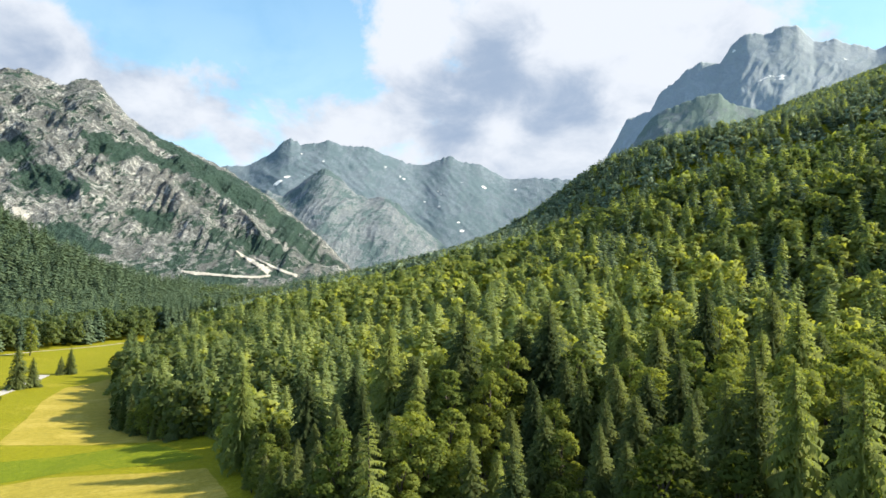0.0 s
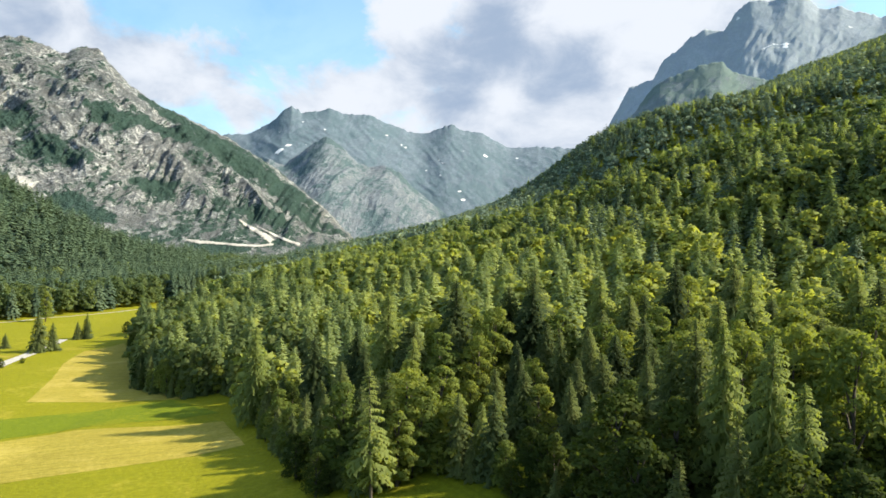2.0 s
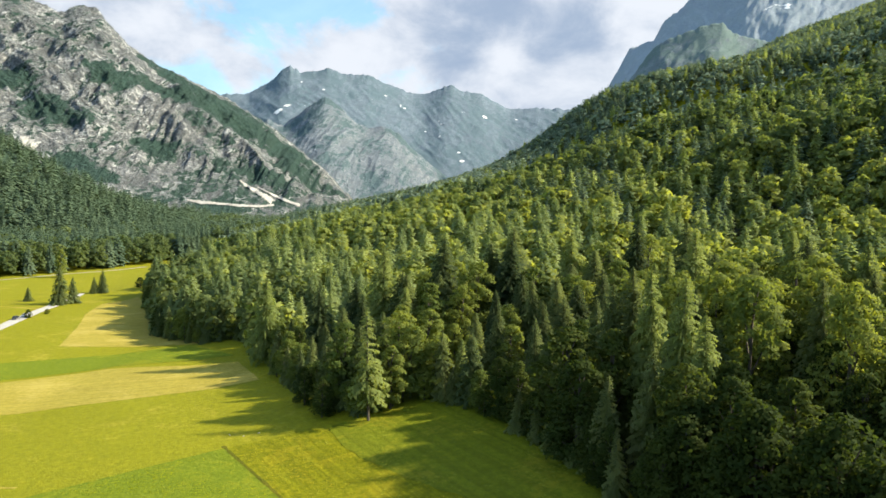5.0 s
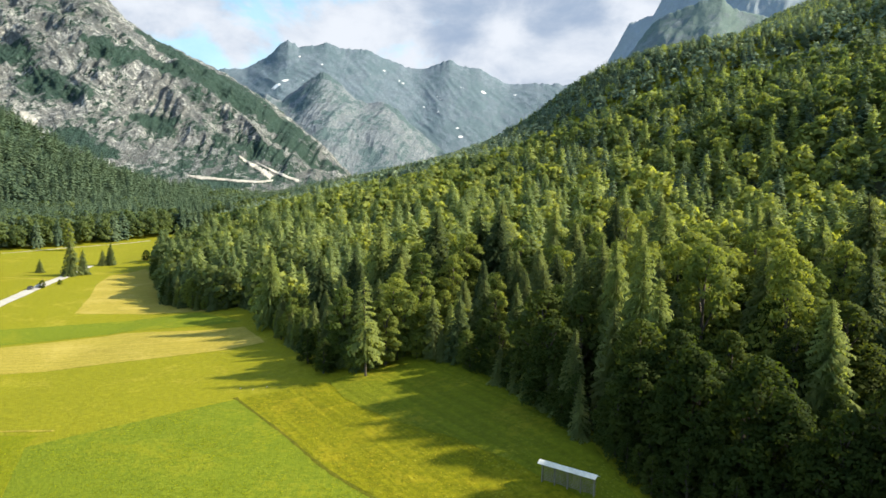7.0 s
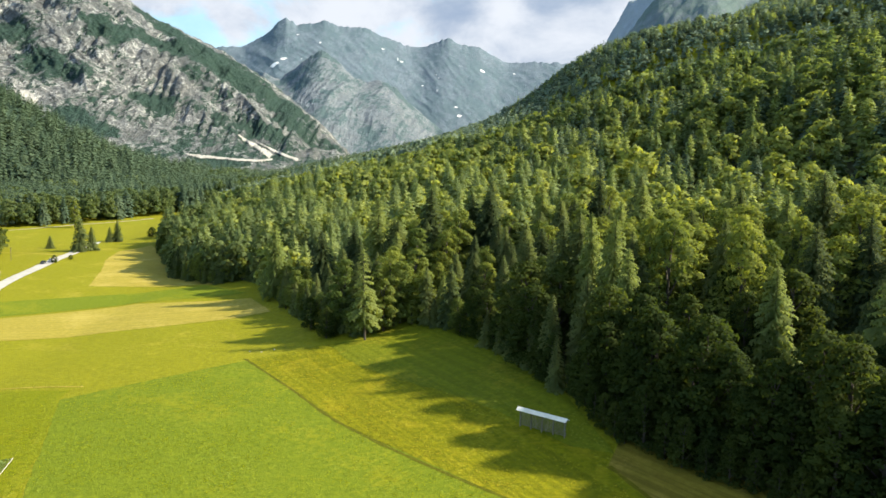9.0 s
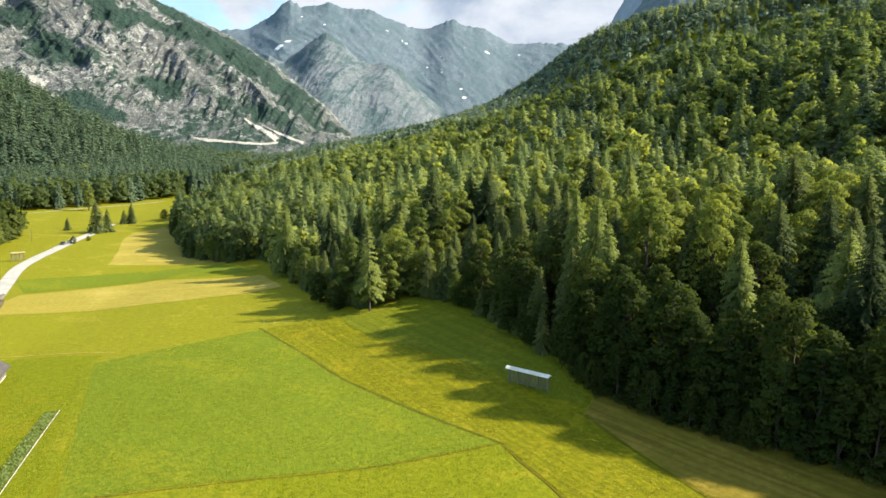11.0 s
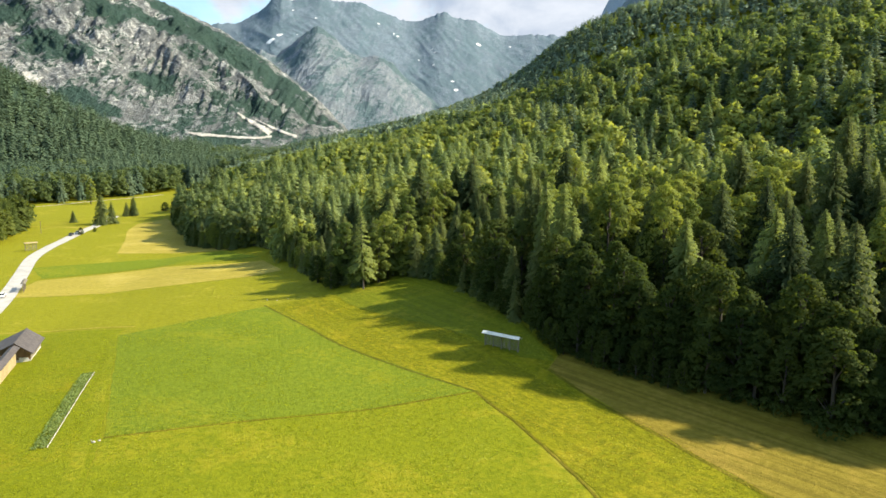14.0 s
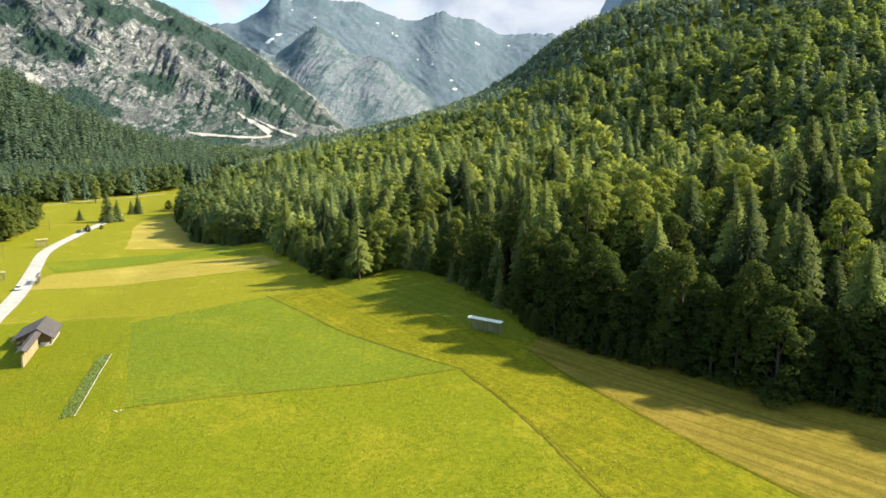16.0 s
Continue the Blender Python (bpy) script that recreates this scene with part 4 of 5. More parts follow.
def scatter(area, gap, seed, jitter=0.42):
    r = rng_of(seed)
    xs, ys = [p[0] for p in area], [p[1] for p in area]
    a, b = np.meshgrid(np.arange(min(xs), max(xs), gap), np.arange(min(ys), max(ys), gap))
    a = a + (np.arange(a.shape[0]) % 2)[:, None] * gap / 2
    x, y = (a + r.uniform(-jitter, jitter, a.shape) * gap).ravel(), (b + r.uniform(-jitter, jitter, a.shape) * gap).ravel()
    ok = inside(area, x, y)
    return x[ok], y[ok]


def edge_distance(x, y):
    best = np.full(np.shape(x), 1e9)
    for (x0, y0), (x1, y1) in zip(EDGE[:-1], EDGE[1:]):
        d = np.array((x1 - x0, y1 - y0))
        t = np.clip(((x - x0) * d[0] + (y - y0) * d[1]) / (d @ d), 0, 1)
        best = np.minimum(best, np.hypot(x - x0 - t * d[0], y - y0 - t * d[1]))
    return best


def plant(kind, x, y, h, wide=1.0, seed=0, z=None, label=""):
    r = random.Random(seed)
    model = KINDS[kind][r.randrange(len(KINDS[kind]))]
    z = float(height(x, y)) if z is None else z
    m = Matrix.LocRotScale((x, y, z - 0.1), Euler((radians(r.uniform(-2, 2)), radians(r.uniform(-2, 2)), r.uniform(0, 6.28))), (h * wide, h * wide, h))
    ob = copy_thing(model, m)
    if label:
        tagged(ob, label, group="single trees")
    return ob


# near and middle distance: spots on a jittered grid, nearest first
near_x, near_y = scatter(EDGE_AREA, 8.6, 5, 0.5)
dist = np.hypot(near_x - 5, near_y - 20)
rim = edge_distance(near_x, near_y)
mid_ok = (dist < 420) & (rim > 1.2)
near_x, near_y, dist, rim = near_x[mid_ok], near_y[mid_ok], dist[mid_ok], rim[mid_ok]
order = np.argsort(dist)
near_x, near_y, dist, rim = near_x[order], near_y[order], dist[order], rim[order]
grove = fbm(near_x / 45, near_y / 45, 2, 71)
luck = rng_of(8).random((len(near_x), 3))


def kind_at(i):
    g, u, d = grove[i], luck[i, 0], rim[i]
    x, y = near_x[i], near_y[i]
    # Retoned spruces go where the bay of the wood lies in shade.
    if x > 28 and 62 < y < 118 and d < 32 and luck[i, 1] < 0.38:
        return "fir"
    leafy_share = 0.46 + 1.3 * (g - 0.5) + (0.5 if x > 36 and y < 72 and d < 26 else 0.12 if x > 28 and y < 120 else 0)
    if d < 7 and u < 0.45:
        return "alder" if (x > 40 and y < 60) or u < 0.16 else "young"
    # The dark-leaved kind is chosen where the near edge lies in shade.
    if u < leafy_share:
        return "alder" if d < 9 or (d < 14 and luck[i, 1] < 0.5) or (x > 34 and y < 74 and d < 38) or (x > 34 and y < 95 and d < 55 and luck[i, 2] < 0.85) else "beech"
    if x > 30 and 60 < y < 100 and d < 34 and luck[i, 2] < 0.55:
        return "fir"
    if luck[i, 1] < 0.30:
        return "larch"
    return "spruce"


def size_at(i, kind):
    if 14 < near_x[i] < 60 and 98 < near_y[i] < 150:  # low growth in the bay lets the sun reach the corner of the wood
        return min(full_size(i, kind), 7 + 0.28 * (near_x[i] - 8) + 3 * luck[i, 0])
    if near_x[i] < 0 and 105 < near_y[i] < 240 and rim[i] < 40:
        return 0.8 * full_size(i, kind)
    if near_x[i] > 38 and near_y[i] < 76:
        return (0.84 if near_y[i] > 34 else 0.97) * full_size(i, kind)
    return full_size(i, kind)


def full_size(i, kind):
    v = luck[i, 2]
    if kind == "young":
        return 6 + 8 * v
    if kind == "alder":
        return 12 + 9 * v + (4 if 20 < near_x[i] < 80 and 42 < near_y[i] < 135 else 0)
    if kind == "beech":
        return 15 + 10 * v + (2 if 40 < near_x[i] < 110 and rim[i] > 12 else 0)
    wall = 20 < near_x[i] < 80 and 42 < near_y[i] < 135
    tall = 8 if wall else 4 if 35 < near_x[i] < 110 and near_y[i] < 170 else 0
    return 13 + tall + max(18 - tall, 6) * v if rim[i] > (4 if wall else 8) else 12 + 12 * v


SINGLES = 300
for i in range(min(SINGLES, len(near_x))):
    k = kind_at(i)
    plant(k, near_x[i], near_y[i], size_at(i, k), 0.95 + 0.45 * luck[i, 1], seed=1000 + i)

# a belt of low growth closes the wood's edge down to the grass
step, since, k = 3.4, 0.0, 0
for (x0, y0), (x1, y1) in zip(EDGE[4:-2], EDGE[5:-1]):
    run = math.hypot(x1 - x0, y1 - y0)
    inward = ((y1 - y0) / run, -(x1 - x0) / run)
    at = since
    while at < run:
        v, w = random.Random(k).random(), random.Random(k + 500).random()
        off = 0.3 + 2.6 * w
        x, y = x0 + (x1 - x0) * at / run - inward[0] * off, y0 + (y1 - y0) * at / run - inward[1] * off
        side = (x1 - x0) * (y - y0) - (y1 - y0) * (x - x0)
        if side < 0:
            x, y = x + 2 * inward[0] * off, y + 2 * inward[1] * off
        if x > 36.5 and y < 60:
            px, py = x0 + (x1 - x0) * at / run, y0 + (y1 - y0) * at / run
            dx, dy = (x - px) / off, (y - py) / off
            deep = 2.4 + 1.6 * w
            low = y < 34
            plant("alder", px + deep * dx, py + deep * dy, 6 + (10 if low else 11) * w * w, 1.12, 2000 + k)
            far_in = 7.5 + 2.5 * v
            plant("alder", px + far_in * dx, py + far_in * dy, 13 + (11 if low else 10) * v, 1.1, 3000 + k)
            k += 1
            at += 2.9 + 2.0 * w
            continue
        if math.hypot(x - 1.3, y - 111) > 4:
            if v < 0.95 if x > 36 and y < 60 else v < 0.45:
                # Paler beech stands in for sunlit growth here, darker alder elsewhere.
                plant("beech" if 105 < y < 240 else "alder", x, y, 6 + 8 * w + (5 if x > 36 and 36 < y < 60 else 0), 1.15, 2000 + k)
            else:
                plant("young", x, y, 7 + 9 * w, 1.0, 2000 + k)
        k += 1
        at += step * (0.75 + 0.5 * v)
    since = at - run

# trees that stand out at the rim and on the open meadow
plant("sparse", 1.3, 111.5, 23.5, 0.95, 3, label="slender larch with bare lower boughs on a grassy bank")
plant("larch", -28.2, 178, 25.5, 0.9, 5, label="tall pale larch standing out at the wood's edge")
plant("beech", -4, 122, 21, 1.1, 7)
for i, (x, y, top, kind, w) in enumerate([(49.2, 70.2, 37.0, "larch", 0.8), (50.8, 64.9, 31.6, "larch", 0.85), (48.4, 78.3, 37.5, "larch", 0.7), (85.8, 38.6, 33.6, "larch", 1.15)]):
    plant(kind, x, y, top - float(height(x, y)), w, 130 + i, label="pale larch spire rising above dark leafy trees")
for i, (x, y, top) in enumerate([(61.5, 72, 38.8), (72, 62, 39), (66, 92, 38)]):
    plant("beech", x, y, top - float(height(x, y)), 0.85, 140 + i, label="bright green leafy tree among darker ones")
plant("beech", -199, 469, 21, 0.95, 150, label="round leafy tree at the head of the meadow")
for i, (x, y, h) in enumerate([(6.0, 116.5, 15), (10.5, 121, 18), (16, 119, 14), (8.0, 124, 21), (14.5, 126, 20)]):
    plant("beech", x, y, h, 1.2, 30 + i, label="pale green leafy beech at the corner of the wood")
plant("alder", -8.5, 118, 9, 1.3, 10), plant("alder", -13, 129, 10, 1.2, 11)
for i, (x, y, h, w) in enumerate([(-147.4, 337, 19, 1.15), (-143.6, 342, 13.5, 1.15), (-143.5, 383, 14, 1.2), (-147, 381, 9.5, 1.2), (-168, 350, 7.5, 1.5)]):
    plant("young", x, y, h, w, 60 + i, label="dark spruce standing alone in the meadow")
for i, (x, y, h) in enumerate([(-127, 396, 6.8), (-82.7, 266, 4.5), (-79, 262, 3.6), (-144, 294, 4.2), (-141, 306, 2.6), (-75, 250, 4)]):
    plant("alder", x, y, h, 1.9, 80 + i, label="low round green bush")

for models in KINDS.values():
    for ob in models:
        for o in (*ob.children_recursive, ob):
            bpy.data.objects.remove(o)


def stand(name, spots, models, label, leaf_mat):
    """A whole stand of woods as one mesh; each tree carries its own shade of green."""
    vs, fs, ns, tint, start = [], [], [], [], 0
    for x, y, z, h, w, a, kind, shade in spots:
        v, f, soft = models[int(kind)]
        c, s = math.cos(a), math.sin(a)
        turn = np.array(((c, s, 0), (-s, c, 0), (0, 0, 1.0)))
        vs.append((v @ turn) * (h * w, h * w, h) + (x, y, z)), fs.append(f + start), ns.append(soft @ turn)
        tint.append(np.full(len(v), shade))
        start += len(v)
    if not vs:
        return
    me = tri_mesh(name, (np.concatenate(vs), np.concatenate(fs), np.concatenate(ns)), leaf_mat)
    me.attributes.new("tint", "FLOAT", "POINT").data.foreach_set("value", np.concatenate(tint).astype(np.float32))
    tagged(new(name, me), label, "woods", kind="stuff")


def spots_of(x, y, seed, low, high, leafy_bias=0.0, models=4):
    r = rng_of(seed)
    z = height(x, y) - 0.2
    g = fbm(x / 55, y / 55, 3, 71)
    u = r.random((len(x), 6))
    leaf = u[:, 0] < 0.30 + 1.5 * (g - 0.5) + leafy_bias
    pale = (~leaf) & (u[:, 1] < 0.22)
    h = (low + (high - low) * (0.55 * u[:, 2] + 0.9 * np.clip(fbm(x / 40, y / 40, 2, 33) - 0.25, 0, 0.5))) * np.where(leaf, 0.88, 1.0)
    # Clumps of darker tint stand in for shade in the hill's folds.
    clump = fbm(x / 80, y / 80, 3, 77)
    shade = np.clip((0.08 + 0.92 * u[:, 3] ** 1.5) * np.clip(0.35 + 2.2 * (clump - 0.35), 0.2, 1.1), 0, 1)
    lush = smooth(480, 260, np.hypot(x, y)) * smooth(230, 120, x)  # paler tints low on the slope stand in for sunlight
    # Tints on the right-hand slope are lowered to stand in for shade.
    shade = shade * (1 - 0.35 * smooth(120, 240, x) * smooth(620, 480, np.hypot(x, y)) * (u[:, 3] < 0.85))
    shade = np.maximum(shade, (0.45 + 0.5 * u[:, 3]) * lush)
    rows = np.stack([x, y, z, h, 1.0 + 0.4 * u[:, 4], u[:, 5] * 6.28, np.floor(u[:, 4] * models * 0.999), shade], 1)
    return rows[~leaf & ~pale], rows[leaf], rows[pale]


def crowns(pairs):
    return [green for wood, green in pairs]


EDGE_SPRUCE = crowns([conifer(s, 220, 4, w, 0.4, 0.05, 1.0, 0.72) for s, w in ((161, 0.19), (162, 0.22), (163, 0.17), (164, 0.24))])
MID = dict(spruce=crowns([conifer(s, 130, 2, w, 0.4, 0.1, 1.0, 0.68) for s, w in ((101, 0.18), (102, 0.205), (103, 0.165), (104, 0.22))] + [conifer(s, 85, 2, w, 0.4, 0.12, 1.0, 0.66) for s, w in ((105, 0.18), (106, 0.205), (107, 0.165), (108, 0.22))]),
           beech=crowns([broadleaf(s, 420, 0.30, 0.16, 22, 0.042, 0.7) for s in (111, 112, 113, 114)] + [broadleaf(s, 240, 0.30, 0.2, 18, 0.055, 0.7) for s in (115, 116, 117, 118)]),
           larch=crowns([conifer(s, 140, 2, 0.17, 0.25, 0.12, 0.95, 0.58) for s in (121, 122, 123, 124)]))
FAR = dict(spruce=crowns([conifer(s, 54, 1, w, 0.4, 0.12, 1.0, 0.66) for s, w in ((131, 0.21), (132, 0.235), (133, 0.19), (134, 0.25))] + [conifer(s, 30, 1, w, 0.4, 0.14, 1.0, 0.62) for s, w in ((135, 0.25), (136, 0.27), (137, 0.23), (138, 0.28))]),
           beech=crowns([broadleaf(s, 90, 0.33, 0.25, 12, 0.085, 0.7) for s in (141, 142, 143, 144)]),
           larch=crowns([conifer(s, 54, 1, 0.20, 0.3, 0.12, 1.0, 0.58) for s in (151, 152, 153, 154)]))

a, b, c = spots_of(near_x[SINGLES:], near_y[SINGLES:], 15, 15, 26, 0.12)
for rows in (a, b, c):  # towards the wood's edge past y 200: darker greens
    rows[:, 7] *= 1 - 0.2 * smooth(45, 12, edge_distance(rows[:, 0], rows[:, 1])) * (rows[:, 1] > 200)
for rows in (a, b):  # leaner trees farther up
    rows[:, 6] += 4 * (np.hypot(rows[:, 0] - 5, rows[:, 1] - 20) > 290)
open_side = edge_distance(a[:, 0], a[:, 1]) < 24
a[open_side, 6] %= 4
rounder = open_side & (a[:, 1] > 200) & (rng_of(19).random(len(a)) < 0.5)
b = np.concatenate([b, a[rounder] * (1, 1, 1, 0.85, 1, 1, 1, 1)])
a, open_side = a[~rounder], open_side[~rounder]
stand("spruce_fringe", a[open_side], EDGE_SPRUCE, "dark spruces along the foot of the wooded slope", SPRUCE_FAR)
open_leaf = (edge_distance(b[:, 0], b[:, 1]) < 26) & (b[:, 1] > 200)
stand("beech_fringe", b[open_leaf], MID["beech"], "round dark leafy trees along the foot of the slope", BROAD_DARK)
b = b[~open_leaf]
a = a[~open_side]


def higher_up(rows, seed, share):
    """Picks trees from about 30 m up the slope for colours that carry haze and cloud shadow."""
    return rng_of(seed).random(len(rows)) < share * smooth(24, 50, rows[:, 2]) * (rows[:, 0] > 60)


up_a, up_b = higher_up(a, 81, 0.7), higher_up(b, 82, 0.48)
stand("spruce_stand", a[~up_a], MID["spruce"], "dense spruce wood on the slope", SPRUCE_FAR)
stand("fir_stand", a[up_a], MID["spruce"], "blue-green firs on the upper slope", SPRUCE_HAZE)
stand("beech_stand", b[~up_b], MID["beech"], "yellow-green beeches among the spruces", BROAD_FAR)
stand("ash_stand", b[up_b], MID["beech"], "dark green leafy trees on the upper slope", BROAD_DARK)
stand("larch_stand", c, MID["larch"], "pale larches among the spruces", LARCH_FAR)

fx, fy = scatter(EDGE_AREA, 9.4, 25)
fd, fe = np.hypot(fx - 5, fy - 20), edge_distance(fx, fy)
ok = (fd >= 420) & ((fe > 1.5) | (fy > 700)) & (fx < 0.80 * fy + 260) & (fx < fy + 20)
a, b, c = spots_of(fx[ok], fy[ok], 35, 14, 25, 0.10)
for rows in (a, b, c):  # smaller, tighter crowns high on the ridge
    far_off = np.hypot(rows[:, 0], rows[:, 1]) > 550
    rows[far_off, 3] *= 0.78
    rows[far_off, 4] *= 1.18
a[:, 6] += 4 * (np.hypot(a[:, 0], a[:, 1]) > 850)
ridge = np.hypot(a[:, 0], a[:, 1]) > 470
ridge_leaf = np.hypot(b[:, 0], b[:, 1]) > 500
stand("spruce_ridge", a[ridge], FAR["spruce"], "blue-green spruce woods along the ridge", RIDGE_HAZE)
stand("beech_ridge", b[ridge_leaf], FAR["beech"], "soft green beech woods along the ridge", RIDGE_LEAF_HAZE)
a, b = a[~ridge], b[~ridge_leaf]
up_a, up_b = higher_up(a, 83, 0.7), higher_up(b, 84, 0.48)
stand("spruce_slope", a[~up_a], FAR["spruce"], "spruce woods far up the slope", SPRUCE_FAR)
stand("fir_slope", a[up_a], FAR["spruce"], "blue-green firs far up the slope", SPRUCE_HAZE)
stand("beech_slope", b[~up_b], FAR["beech"], "beeches far up the slope", BROAD_FAR)
stand("ash_slope", b[up_b], FAR["beech"], "dark green leafy trees far up the slope", BROAD_DARK)
stand("larch_slope", c, FAR["larch"], "larches far up the slope", LARCH_FAR)

bx, by = scatter(BACK_AREA, 9.5, 45)
ok = (by < 1150) & (bx > -0.62 * by - 120)
bx, by = bx[ok], by[ok]
rim_d = np.full(len(bx), 1e9)
for (x0, y0), (x1, y1) in zip(BACK_AREA[:6], BACK_AREA[1:7]):
    t = np.clip(((bx - x0) * (x1 - x0) + (by - y0) * (y1 - y0)) / ((x1 - x0) ** 2 + (y1 - y0) ** 2), 0, 1)
    rim_d = np.minimum(rim_d, np.hypot(bx - x0 - t * (x1 - x0), by - y0 - t * (y1 - y0)))
first = (rim_d < 60) & (bx > -420)
a, b, c = spots_of(bx[first], by[first], 54, 16, 28, 0.3)
a[:, 7] *= 0.7
b[:, 7] *= 0.9
stand("spruce_front", np.concatenate([a, c]), MID["spruce"], "dark spruces at the head of the meadow", SPRUCE_HAZE)
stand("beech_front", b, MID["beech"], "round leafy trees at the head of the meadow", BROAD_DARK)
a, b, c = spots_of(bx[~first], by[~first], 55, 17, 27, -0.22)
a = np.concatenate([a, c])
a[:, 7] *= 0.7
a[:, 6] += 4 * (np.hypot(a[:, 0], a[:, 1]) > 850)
stand("spruce_valley", a, FAR["spruce"], "dark spruce woods closing the valley", SPRUCE_HAZE)
stand("beech_valley", b, FAR["beech"], "leafy trees in the valley woods", BROAD_DARK)
lx, ly = scatter(LEFT_AREA, 5.5, 65)
a, b, c = spots_of(lx, ly, 75, 14, 24, 0.2)
a[:, 7] *= 0.4
stand("spruce_grove", a, MID["spruce"], "grove of dark spruces beside the road", GROVE)
stand("beech_grove", b, MID["beech"], "leafy trees in the grove beside the road", GROVE)

A, U, X, Y, Z = foot_grid
r = rng_of(91)
pick = r.choice(A.size, 5200)
sx, sy, sz = X.ravel()[pick] + r.uniform(-6, 6, 5200), Y.ravel()[pick] + r.uniform(-6, 6, 5200), Z.ravel()[pick]
ok = (U.ravel()[pick] < 1.02) & (U.ravel()[pick] > 0.12) & (A.ravel()[pick] > -34)
u = r.random((5200, 4))
rows = np.stack([sx, sy, sz - 2, 15 + 14 * u[:, 0], 0.9 + 0.4 * u[:, 1], u[:, 2] * 6.28, 4 + np.floor(u[:, 3] * 3.99), u[:, 1] * 0.3], 1)[ok]
stand("spruce_shoulder", rows, FAR["spruce"], "spruce woods on the shoulder below the cliffs", SPRUCE_HAZE)


# ---- things on the meadow ----
def hay_rack(name, at, turn, long, high, bays, label, roof_label, roofing):
    """A drying rack: posts and rails under a narrow pent roof of boards."""
    x, y = at
    ob = thing(name, pose(x, y, float(height(x, y)), 0, 0, turn), label, "hay rack", "hay racks")
    step = long / bays
    for i in range(bays + 1):
        px = -long / 2 + i * step
        part("post", beam(bmesh.new(), (px, 0, -0.4), (px, 0, high - 0.55), 0.16, 0.16), WOOD_GREY, ob)
        part("strut", beam(bmesh.new(), (px, 0, high * 0.62), (px, 0.75, high - 0.62), 0.10, 0.10), WOOD_GREY, ob)
    for k in range(11):
        z = 0.45 + k * (high - 1.2) / 10
        part("rail", beam(bmesh.new(), (-long / 2 - 0.2, 0.13, z), (long / 2 + 0.2, 0.13, z), 0.06, 0.08), WOOD_GREY, ob)
    n_boards = int(long / 0.9)
    for side in (-1, 1):
        bm = bmesh.new()
        w = 0.72
        slab(bm, [(-long / 2 - 0.5, 0, high), (long / 2 + 0.5, 0, high), (long / 2 + 0.5, side * w, high - 0.42), (-long / 2 - 0.5, side * w, high - 0.42)], 0.06)
        roof = part("roof_slope", bm, roofing, ob, roof_label)
        for b in range(n_boards):
            u = -long / 2 - 0.45 + b * (long + 0.9) / n_boards
            v = (long + 0.9) / n_boards * 0.94
            lift = 0.012 + 0.03 * random.random()
            bm = bmesh.new()
            slab(bm, [(u, side * 0.02, high + lift), (u + v, side * 0.02, high + lift), (u + v, side * (w + 0.05), high - 0.44 + lift), (u, side * (w + 0.05), high - 0.44 + lift)], 0.03)
            part("board", bm, roofing, roof)
    part("ridge_beam", beam(bmesh.new(), (-long / 2 - 0.4, 0, high - 0.16), (long / 2 + 0.4, 0, high - 0.16), 0.16, 0.18), WOOD_GREY, ob)
    return ob


hay_rack("hay_rack", (30.6, 48.0), -45, 8.6, 3.45, 4, "weathered wooden hay rack with a pale board roof beside the wood", "pale bleached board roof", SHINGLE_WHITE)
hay_rack("hay_rack", (-146, 240), 40, 4.6, 3.9, 3, "weathered wooden hay rack with a board roof beyond the road", "brown board roof", WOOD_TAN)
hay_rack("hay_rack", (-110.4, 149.5), 108, 8.0, 3.3, 4, "weathered wooden hay rack standing at the roadside", "weathered grey board roof", WOOD_GREY)
hay_rack("hay_rack", (-127.5, 155), 20, 6.0, 3.6, 3, "small wooden hay rack across the road", "brown board roof", WOOD_TAN)


